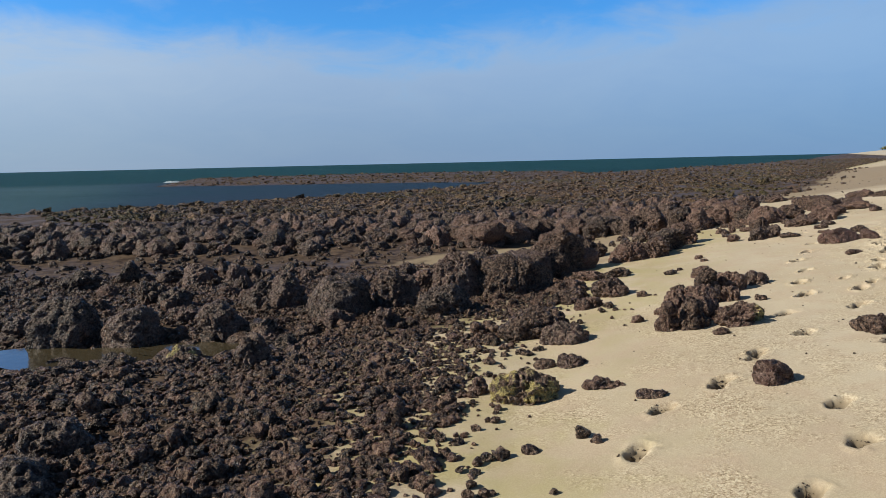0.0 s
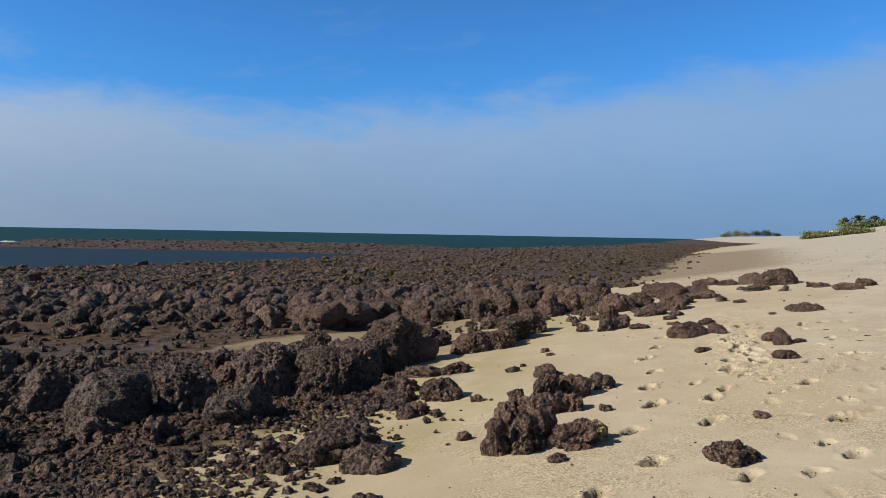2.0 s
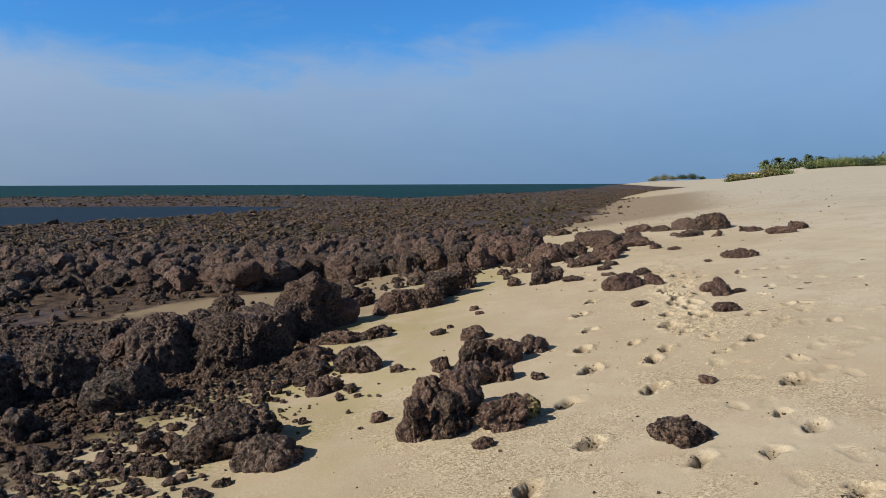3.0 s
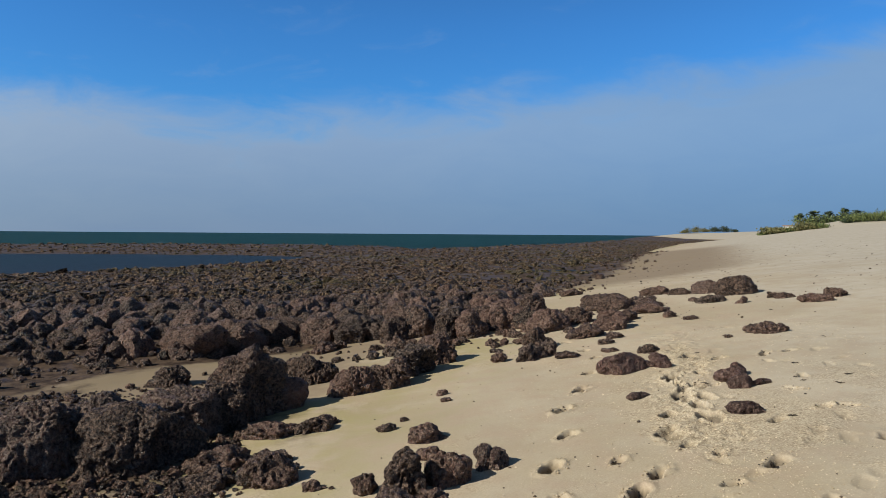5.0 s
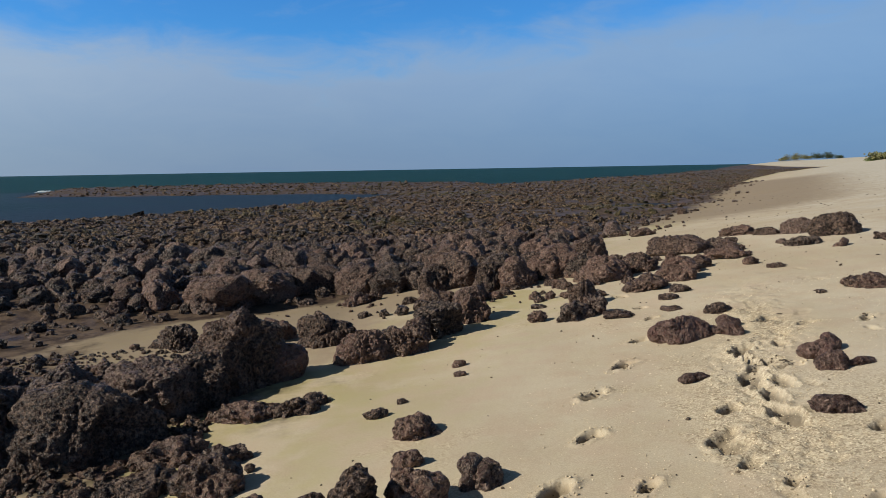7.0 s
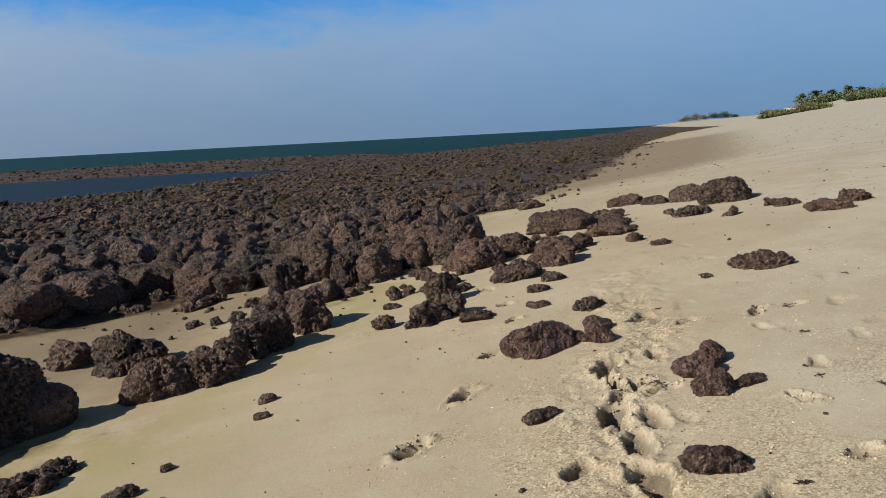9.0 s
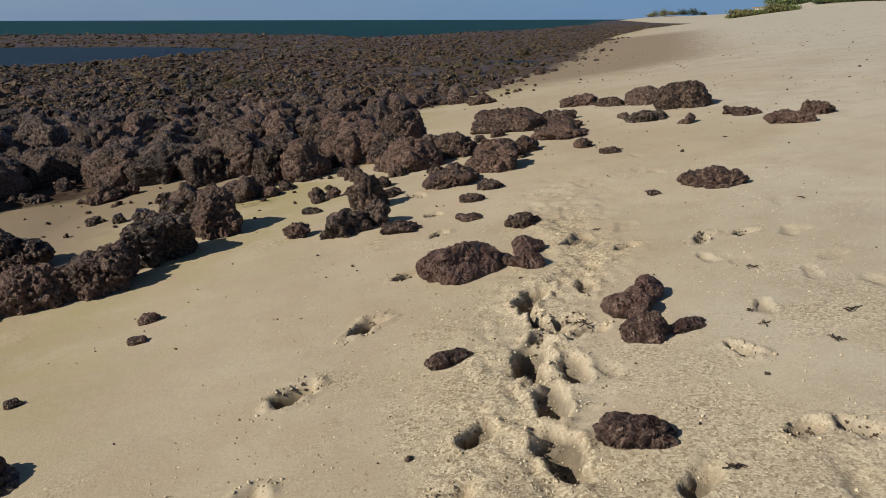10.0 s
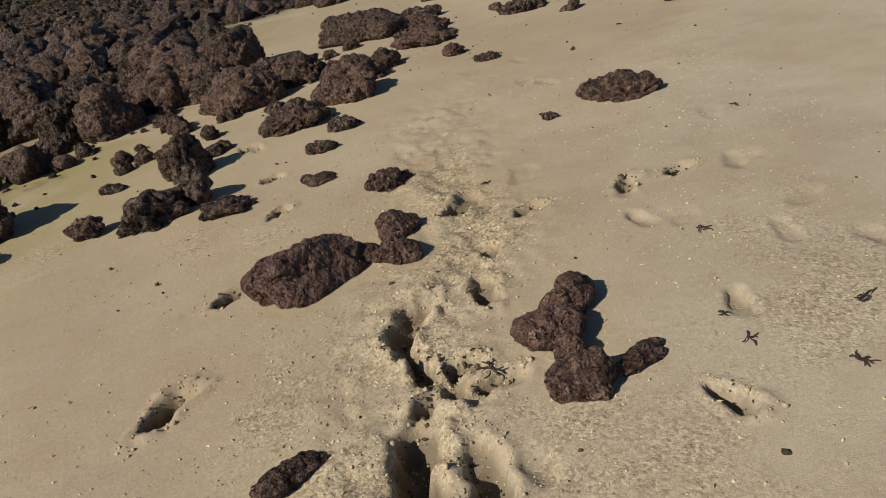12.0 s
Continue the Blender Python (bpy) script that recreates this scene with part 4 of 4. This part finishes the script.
luck = random.Random(5)
count, tries = 0, 0
while count < 290 and tries < 30000:
    tries += 1
    y = luck.uniform(7.5, 21.5)
    x = luck.uniform(-0.75 * y, 0.5 * y - 1.5)
    s = shore_at(x, y)
    bank = 13.5 + max(0.0, 0.3 * x) < y
    if s > -0.5 or in_pool(x, y) or flats(x, y) > 0.2:
        continue
    if not bank and (x > 0.3 or luck.random() < 0.75):
        continue
    w = luck.uniform(0.26, 0.62) if bank else luck.uniform(0.22, 0.46)
    if not free(x, y, w * 0.5, 0.62 if bank else 0.8):
        continue
    ob = new("reef_boulder", STONE_MESHES[luck.randrange(7) if y < 14.4 else 7 + luck.randrange(9)])
    high = w * luck.uniform(0.75, 1.2)
    ob.matrix_world = pose(x, y, ground_at(x, y) + high * luck.uniform(-0.02, 0.2), luck.uniform(-25, 25), luck.uniform(-25, 25), luck.uniform(0, 360)) @ Matrix.Diagonal((w * 2.4, w * luck.uniform(1.9, 2.5), high * 2.35, 1))
    tagged(ob, "pitted dark brown boulder in the piled reef bank" if bank else "dark weathered boulder among low reef rubble", "boulder", "reef boulders")
    MADE.append((x, y, w * 0.5))
    count += 1


def scatter(name, label, places, shapes, mat, smooth=True):
    """Many stones joined in one mesh; places: x, y, z, width, depth, height, turn, tip."""
    verts, polys, base = [], [], 0
    r = np.random.default_rng(3)
    for k, (x, y, z, w, d, h, turn, tip) in enumerate(places):
        p, faces = shapes[k % len(shapes)]
        m = np.array(Euler((tip, tip * 0.7, turn)).to_matrix())
        verts.append((p * (w, d, h)) @ m.T + (x, y, z))
        polys.append(faces + base)
        base += len(p)
    mesh = fill(bpy.data.meshes.new(name), np.concatenate(verts), np.concatenate(polys), smooth)
    mesh.materials.append(mat)
    return tagged(new(name, mesh), label, "rubble", kind="stuff")


def lay(count, pick, seed):
    """Places for loose stones by a rule that gives x, y and width, or None."""
    r = random.Random(seed)
    spots = []
    while len(spots) < count:
        got = pick(r)
        if got:
            spots.append(got)
    xy = np.array([s[:2] for s in spots])
    z = surface(xy[:, 0], xy[:, 1])
    out = []
    for (x, y, w), h0 in zip(spots, z):
        h = w * r.uniform(0.55, 1.0) * (1.0 - 0.35 * float(ramp(y, 22, 34)))
        out.append((x, y, h0 + h * r.uniform(-0.02, 0.3), w, w * r.uniform(0.7, 1.0), h, r.uniform(0, 6.28), r.uniform(-0.5, 0.5)))
    return out


def near_rubble(r):
    y = r.uniform(1.5, 12.2)
    x = r.uniform(-0.63 * y - 0.6, 1.6)
    s = shore_at(x, y)
    if s > r.gauss(-0.1, 0.2) or in_pool(x, y) or r.random() < max(0.8 * flats(x, y), 0.38 * math.exp(-((x + 0.2) / 1.2) ** 4 - ((y - 7.0) / 0.9) ** 4)) or not free(x, y, 0.0, 0.8):
        return None
    w = min(0.22, max(0.022, r.lognormvariate(math.log(0.043), 0.5)))
    return x, y, w


def middle_rubble(r):
    y = r.uniform(11.5, 32)
    x = r.uniform(-0.64 * y, 0.62 * y - 2.5)
    s = shore_at(x, y)
    if s > -0.2 - abs(r.gauss(0, 0.7 + 1.6 * ramp(y, 18, 24))) or (r.random() < 1.3 * flats(x, y) - 0.05):
        return None
    w = min(0.6, max(0.07, r.lognormvariate(math.log(0.2 - 0.045 * float(ramp(y, 19, 23))), 0.45)))
    return x, y, w * (1 - 0.8 * min(1.0, 1.5 * flats(x, y)))


def far_rubble(r):
    y = 25 * math.exp(r.random() ** 1.25 * 2.28)
    x = r.uniform(-0.55 * y, 0.68 * y)
    if shore_at(x, y) > -0.3 - (0.4 + 0.8 * abs(r.gauss(0, 1.5))) * (1 - float(ramp(y, 42, 58))) or side_at(x, y, COAST) < 0.3 or r.random() < 0.9 * flats(x, y) or in_pool(x, y):
        return None
    return x, y, min(0.6, r.lognormvariate(math.log(0.13 + 0.0009 * y), 0.45))


LOW = [stone_points(970 + i, 2, ("knobby", "round")[i % 2], (1, 1, 1)) for i in range(14)]
TINY = [stone_points(990 + i, 1, "knobby", (1, 1, 1)) for i in range(12)]
MIDDLE = [stone_points(930 + i, 3, ("knobby", "round")[i % 2], (1, 1, 1)) for i in range(8)]
near = lay(25000, near_rubble, 21)
CHIP = [stone_points(1010 + i, 1, ("knobby", "round")[i % 2], (1, 1, 1)) for i in range(14)]
BOLD = [stone_points(1040 + i, 3, ("knobby", "round", "block")[i % 3], (1, 1, 1)) for i in range(9)]
scatter("reef_rubble", "pitted brown stones among smaller chips", [m for m in near if m[3] >= 0.13], BOLD, LIT_RUBBLE)
scatter("reef_rubble", "small dark brown broken stones covering the shore", [m for m in near if 0.07 <= m[3] < 0.13], LOW, LIT_RUBBLE, False)
scatter("reef_rubble", "dark brown stone chips packed between larger stones", [m for m in near if m[3] < 0.07], CHIP, LIT_RUBBLE, False)
middle = lay(5400, middle_rubble, 22)
scatter("reef_rubble", "dark brown stones packed over the reef flat", [m for m in middle if m[3] < 0.22 or m[1] > 19], LOW, REEF_ROCK, False)
scatter("reef_rubble", "larger pitted stones piled over the reef bank", [m for m in middle if m[3] >= 0.22 and m[1] <= 19], MIDDLE, REEF_ROCK)
scatter("reef_rubble", "distant brown stones of the reef and its bar", lay(19000, far_rubble, 23), TINY, FAR_ROCK, False)


def shore_strays(r):
    """Single stones left on the wet sand along the reef's landward edge."""
    y = r.uniform(16, 70)
    x = 0.6 * y - 3 + r.uniform(-6, 6)
    s = shore_at(x, y)
    if not -1.5 < s < abs(r.gauss(0, 0.4 + 0.008 * y)):
        return None
    return x, y, min(0.4, r.lognormvariate(math.log(0.1 + 0.001 * y), 0.5))


scatter("shore_stones", "brown stones scattered on wet sand along the reef", lay(260, shore_strays, 29), LOW, REEF_ROCK, False)


def outer_rubble(r):
    """Stones of the reef flat beside and behind the start of the walk."""
    x, y = r.uniform(-13, -0.5), r.uniform(-9, 12)
    if shore_at(x, y) > r.gauss(-0.1, 0.2) or in_pool(x, y) or (y > 1.5 and x > -0.63 * y - 0.6):
        return None
    return x, y, min(0.3, r.lognormvariate(math.log(0.12), 0.4))


scatter("reef_rubble", "dark brown stones strewn over the muddy flat", lay(3200, outer_rubble, 27), CHIP, LIT_RUBBLE, False)


def pool_stones(r):
    """Stones that stand in and round the tide pools."""
    a, b, c, d = POOLS[r.choice((0, 0, 1, 1, 4))]
    t, q = r.uniform(0, 6.28), r.uniform(0.3, 1.75)
    return a + c * q * math.cos(t), b + (d + 0.12) * q * math.sin(t), min(0.3, r.lognormvariate(math.log(0.11), 0.5))


scatter("pool_stones", "dark wet stones standing in the tide pools", lay(900, pool_stones, 34), LOW, REEF_ROCK, False)
for lift, (px, py, rx, ry) in enumerate(((-3.7, 7.0, 1.5, 0.52), (-2.4, 7.15, 0.9, 0.4), (-6.6, 7.2, 1.7, 0.7), (-3.6, 3.9, 1.2, 0.8))):
    ring = [(px + rx * q * math.cos(i * 0.19635), py + ry * q * math.sin(i * 0.19635)) for i in range(32) for q in (0.8 + 0.13 * math.sin(i * 0.589 + lift) + 0.09 * math.sin(i * 1.374 + 2 * lift),)]
    mesh = bpy.data.meshes.new("tide_pool")
    mesh.from_pydata([(x, y, -0.215 + 0.006 * lift) for x, y in ring], [], [tuple(range(32))])
    mesh.materials.append(POOL)
    tagged(new("water_pool", mesh), "shallow brown tide pool among the stones", "tide pool", kind="structure")


def grit(r):
    """Shell fragments along the track and in drifts beside it."""
    y = r.uniform(6.0, 11.0)
    x = 4.6 + 0.36 * (y - 7) + (r.gauss(0.1, 0.35) if r.random() < 0.45 else r.uniform(-0.3, 2.3) if r.random() < 0.8 else r.uniform(-1.5, 0))
    if x < 2.0 or not free(x, y, 0.0, 0.8) or lattice2(np.array([x]), np.array([y]), 1.3)[0] < r.uniform(-0.6, 0.35):
        return None
    return x, y, min(0.013, r.lognormvariate(math.log(0.0052), 0.42))


def clods(r):
    """Lumps of sand thrown up round the deeper prints."""
    x, y, a, length, depth = r.choice(PRINTS[:70])
    if depth < 0.048 or not 6.6 < y < 10.4:
        return None
    t, q = r.uniform(0, 6.28), r.uniform(0.85, 1.7)
    u, v = length * 0.5 * q * math.cos(t), length * 0.24 * q * math.sin(t)
    return x + u * math.cos(a) - v * math.sin(a), y + u * math.sin(a) + v * math.cos(a), min(0.02, r.lognormvariate(math.log(0.007), 0.45))


tagged(scatter("sand_clods", "small clods of damp sand round the footprints", lay(1700, clods, 35), TINY, CLOD), category="sand clods")


def print_litter(r):
    """Dark scraps of weed and shell gathered along the edges of fresh prints."""
    x, y, a, length, depth = r.choice(PRINTS[:70])
    if depth < 0.03:
        return None
    u, v = length * 0.5 * r.uniform(-0.8, 0.6), (0.015 + 0.195 * length) * min(1.0, max(-0.7, r.gauss(0.35, 0.4)))
    return x + u * math.cos(a) - v * math.sin(a), y + u * math.sin(a) + v * math.cos(a), min(0.022, r.lognormvariate(math.log(0.0095), 0.45))


def dark_bits(r):
    """Crumbs of stone and dry weed on the sand; far ones stand in for footprints."""
    y = r.uniform(4.0, 15.0) if r.random() < 0.45 else 12 + 34 * r.random() ** 1.3
    x = 0.5 * y + (r.uniform(-2.0, 4.5) if y < 12 else r.uniform(-1.0, 0.4 * y))
    if shore_at(x, y) < 0.15 or not free(x, y, 0.0, 0.9):
        return None
    return x, y, min(0.07, r.lognormvariate(math.log(0.0095 + 0.0007 * max(0.0, y - 11)), 0.5))


def edge_stones(r):
    """Loose pebbles strewn where the sand begins."""
    y = r.uniform(3.0, 15.5)
    x = 0.5 * y + r.uniform(-5.5 if y > 11.6 else -2.6, 1.5)
    s = shore_at(x, y)
    if (not -0.5 < s < abs(r.gauss(0, 0.4)) and r.random() > 0.25 * flats(x, y)) or 8.3 < y < 11.6 or not free(x, y, 0.0, 0.9):
        return None
    return x, y, min(0.12, r.lognormvariate(math.log(0.045), 0.5))


GRAIN = []
for i in range(10):
    p = np.array([(1, 0, 0), (-1, 0, 0), (0, 1, 0), (0, -1, 0), (0, 0, 1), (0, 0, -1)]) * 0.55 + np.random.default_rng(i).normal(size=(6, 3)) * 0.14
    GRAIN.append((p, np.array([(0, 2, 4), (2, 1, 4), (1, 3, 4), (3, 0, 4), (2, 0, 5), (1, 2, 5), (3, 1, 5), (0, 3, 5)])))
tagged(scatter("shell_grit", "pale broken shells strewn over the trodden sand", lay(15000, grit, 31), GRAIN, SHELL, False), category="shells")
tagged(scatter("print_litter", "dark scraps of weed and shell in the footprints", lay(1500, print_litter, 36), GRAIN, WEED, False), category="debris")
tagged(scatter("dark_crumbs", "dark crumbs of stone and weed, standing for footprints far off", lay(900, dark_bits, 32), TINY, WEED, False), category="debris")
scatter("edge_pebbles", "dark brown pebbles at the edge of the sand", lay(300, edge_stones, 33), LOW, REEF_ROCK, False)

def seaweed(x, y, size, seed):
    """A dry scrap of seaweed: a few curled blades with thickness."""
    r = random.Random(seed)
    scrap = new("seaweed_scrap")
    scrap.location = (x, y, float(surface(np.array([x]), np.array([y]))[0]) - 0.002)
    for i in range(r.randint(6, 9)):
        a, bend = r.uniform(0, 6.28), r.uniform(-2.2, 2.2)
        length, wide = size * r.uniform(0.5, 1.2), size * r.uniform(0.025, 0.06)
        px, py, verts, faces = r.gauss(0, size * 0.12), r.gauss(0, size * 0.12), [], []
        for j in range(5):
            q = wide * (1 - 0.8 * abs(j / 2 - 1))
            z = 0.004 + size * 0.14 * math.sin(j * 0.75 + i) ** 2
            for dz in (0.0, 0.004):
                verts += [(px - q * math.sin(a), py + q * math.cos(a), z + dz), (px + q * math.sin(a), py - q * math.cos(a), z + dz)]
            px, py, a = px + length / 4 * math.cos(a), py + length / 4 * math.sin(a), a + bend / 4
        for o in range(0, 16, 4):
            faces += [(o + 2, o + 3, o + 7, o + 6), (o + 1, o, o + 4, o + 5), (o, o + 2, o + 6, o + 4), (o + 3, o + 1, o + 5, o + 7)]
        mesh = fill(bpy.data.meshes.new("blade"), np.array(verts), np.array(faces), False)
        mesh.materials.append(WEED)
        new("blade", mesh).parent = scrap
    return tagged(scrap, "dry dark scrap of seaweed curled on sand", "seaweed", "seaweed scraps")


SCRAPS = [(6.13, 8.33), (6.09, 8.19), (6.21, 7.93), (6.47, 8.11), (6.83, 10.36), (6.76, 9.25), (6.46, 8.76), (7.44, 11.91),
          (6.14, 9.81), (7.48, 9.59), (5.37, 7.4), (5.44, 8.56), (7.76, 8.73), (8.34, 11.58)]
for k, (x, y) in enumerate(SCRAPS):
    seaweed(x, y, 0.028 + 0.006 * (k % 4), 200 + k)

def breaker(x, y, turn, length, seed):
    """A small breaking wave: a low lumpy ridge of foam."""
    r = np.random.default_rng(seed)
    u, v = np.meshgrid(np.linspace(-1, 1, 61), np.linspace(-1, 1, 13), indexing="ij")
    z = np.maximum(0, (1 - u ** 2)) ** 0.6 * np.maximum(0, 1 - v ** 2) * (0.16 + 0.18 * lattice2(u, v * 0.4, 9.0, seed))
    pts = np.stack([u * length / 2, v * 1.1 + 0.5 * lattice2(u, v * 0, 3.0, seed), z - 0.03], -1).reshape(-1, 3)
    i = np.arange(61 * 13).reshape(61, 13)
    mesh = fill(bpy.data.meshes.new("breaking_wave"), pts, np.stack([i[:-1, :-1], i[1:, :-1], i[1:, 1:], i[:-1, 1:]], -1).reshape(-1, 4))
    mesh.materials.append(FOAM)
    ob = new("breaking_wave", mesh)
    ob.matrix_world = pose(x, y, SEA_LEVEL, 0, 0, turn)
    return tagged(ob, "small white wave breaking beside the stone bar", "wave", "breaking waves")


breaker(-39.5, 107, 8, 2.4, 1)
breaker(-36.5, 103.5, 12, 1.6, 2)

# ---- plants and a house behind the beach ----


def part(name, verts, faces, mat, parent, label=""):
    mesh = fill(bpy.data.meshes.new(name), np.asarray(verts, dtype=float), np.asarray(faces), False)
    mesh.materials.append(mat)
    ob = new(name, mesh)
    ob.parent = parent
    if label:
        ob["label"] = label
    return ob


def stem(points, r0, r1, sides=6):
    """A tapered tube along the points."""
    verts, faces = [], []
    for k, (x, y, z) in enumerate(points):
        rad = r0 + (r1 - r0) * k / (len(points) - 1)
        verts += [(x + rad * math.cos(6.2832 * i / sides), y + rad * math.sin(6.2832 * i / sides), z) for i in range(sides)]
    for k in range(len(points) - 1):
        for i in range(sides):
            j = (i + 1) % sides
            faces.append((k * sides + i, k * sides + j, (k + 1) * sides + j, (k + 1) * sides + i))
    return verts, faces


def shrub(x, y, wide, high, leaf, label, seed, tuft=False):
    """A low bush: short limbs and a crown of single leaves with gaps."""
    r = random.Random(seed)
    root = new("shrub")
    root.location = (x, y, ground_at(x, y) - 0.05)
    tagged(root, label, "shrub", "shrubs behind the beach")
    limbs, lf, leaves, faces = [], [], [], []
    tips = []
    for k in range(9):
        a = r.uniform(0, 6.28)
        o = r.uniform(0.1, 0.48) * wide
        top = (o * math.cos(a), o * math.sin(a), high * r.uniform(0.55, 0.92))
        v, f = stem([(0.1 * top[0], 0.1 * top[1], 0), (0.6 * top[0], 0.6 * top[1], top[2] * 0.5), top], 0.04, 0.015, 5)
        lf += [tuple(i + len(limbs) for i in q) for q in f]
        limbs += v
        tips.append(top)
    part("stem", limbs, lf, BARK, root)
    for k in range(700):
        c = r.choice(tips)
        spread = 0.2 * wide
        p = Vector((r.gauss(c[0], spread), r.gauss(c[1], spread), max(0.08, r.gauss(c[2] * r.uniform(0.2, 1.0), high * 0.12))))
        size = r.uniform(0.18, 0.42)
        t = Vector((r.gauss(0, 1), r.gauss(0, 1), r.gauss(1.6 if tuft else 0.3, 0.7))).normalized() * size * (2.2 if tuft else 1.0)
        w = t.cross(Vector((r.gauss(0, 1), r.gauss(0, 1), r.gauss(0, 1)))).normalized() * size * (0.16 if tuft else 0.42)
        b = len(leaves)
        leaves += [tuple(p - t * 0.5), tuple(p + w), tuple(p + t * 0.5), tuple(p - w)]
        faces.append((b, b + 1, b + 2, b + 3))
    part("crown", leaves, faces, leaf, root)
    return root


def palm(x, y, high, leaf, label, seed):
    """A small fan palm: a bare stem and stiff fronds."""
    r = random.Random(seed)
    root = new("palm")
    root.location = (x, y, ground_at(x, y) - 0.05)
    tagged(root, label, "palm", "palms behind the beach")
    bend = (r.uniform(-0.3, 0.3), r.uniform(-0.3, 0.3))
    part("trunk", *stem([(0, 0, 0), (bend[0] * 0.4, bend[1] * 0.4, high * 0.4), (bend[0], bend[1], high * 0.8)], 0.16, 0.11, 7), BARK, root)
    verts, faces = [], []
    for k in range(46):
        a, lift = r.uniform(0, 6.28), r.uniform(-0.5, 1.3)
        way = Vector((math.cos(a) * math.cos(lift), math.sin(a) * math.cos(lift), math.sin(lift)))
        length = r.uniform(0.7, 1.25)
        across = way.cross(Vector((0, 0, 1))).normalized()
        base = Vector((bend[0], bend[1], high * 0.8)) + way * length * 0.35
        for j in range(7):
            w = (way + across * (j - 3) * 0.24).normalized()
            tip = base + w * length * 0.75 + Vector((0, 0, -0.1 * length))
            side_way = across * 0.055 + Vector((0, 0, 0.02))
            b = len(verts)
            verts += [tuple(base), tuple(base.lerp(tip, 0.5) + side_way), tuple(tip), tuple(base.lerp(tip, 0.5) - side_way)]
            faces.append((b, b + 1, b + 2, b + 3))
    part("crown", verts, faces, leaf, root)
    return root


for k in range(11):
    green = k < 6
    shrub(206 + 2.0 * k, 342.5 - 1.27 * k + 2 * (k % 2), 3.2 + 1.6 * ((k * 7) % 5) / 4, 1.5 + 1.9 * ((k * 3) % 5) / 4, DRY_LEAF if green else DARK_LEAF, "olive green beach scrub on a sand bank" if green else "dark green rounded bush on a sand bank", 40 + k)
for k in range(9):
    shrub(87 + 0.5 * k, 118 - 1.1 * k, 1.8 + 1.4 * ((k * 4) % 5) / 4, 0.5 + 0.8 * ((k * 4) % 5) / 4, DRY_LEAF if k % 4 else LEAF, "olive beach scrub at the foot of the dune", 60 + k, k % 2 == 0)
for k in range(9):
    palm(105.6 + 1.5 * k, 132.9 - 0.3 * k + 1.3 * (k % 2), 2.9 + 0.9 * ((k * 5) % 4) / 3, DARK_LEAF if k % 3 else LEAF, "small dark green fan palm behind the dune", 80 + k)
for k in range(8):
    shrub(104.6 + 1.7 * k, 129.4 - 0.4 * k, 4.6, 2.5, DARK_LEAF if k % 2 else LEAF, "dense dark green bush below the palms", 100 + k)
for k in range(13):
    shrub(98 + 0.75 * k, 110.5 - 1.35 * k, 2.4 + 1.8 * ((k * 7) % 5) / 4, 0.8 + 1.1 * ((k * 7) % 5) / 4, LEAF if k % 3 else DARK_LEAF, "bright green spiky bush on the dune's crest", 120 + k, k % 2 == 0)


def box(x0, y0, z0, x1, y1, z1):
    v = [(x, y, z) for z in (z0, z1) for x, y in ((x0, y0), (x1, y0), (x1, y1), (x0, y1))]
    return v, [(3, 2, 1, 0), (4, 5, 6, 7), (0, 1, 5, 4), (1, 2, 6, 5), (2, 3, 7, 6), (3, 0, 4, 7)]


def house(x, y, turn, wide, high):
    root = new("house")
    root.matrix_world = pose(x, y, ground_at(x, y) - 0.1, 0, 0, turn)
    tagged(root, "small white house far off among palms", "house")
    part("wall", *box(-wide / 2, -2.5, 0, wide / 2, 2.5, high), PAINT, root)
    part("roof", *box(-wide / 2 - 0.3, -2.8, high, wide / 2 + 0.3, 2.8, high + 0.25), TILE, root)
    for k in (-1, 1):
        part("window", *box(k * wide / 4 - 0.5, -2.54, 1.0, k * wide / 4 + 0.5, -2.5, 2.2), GLASS, root)


house(163, 207, 38, 3.0, 2.2)
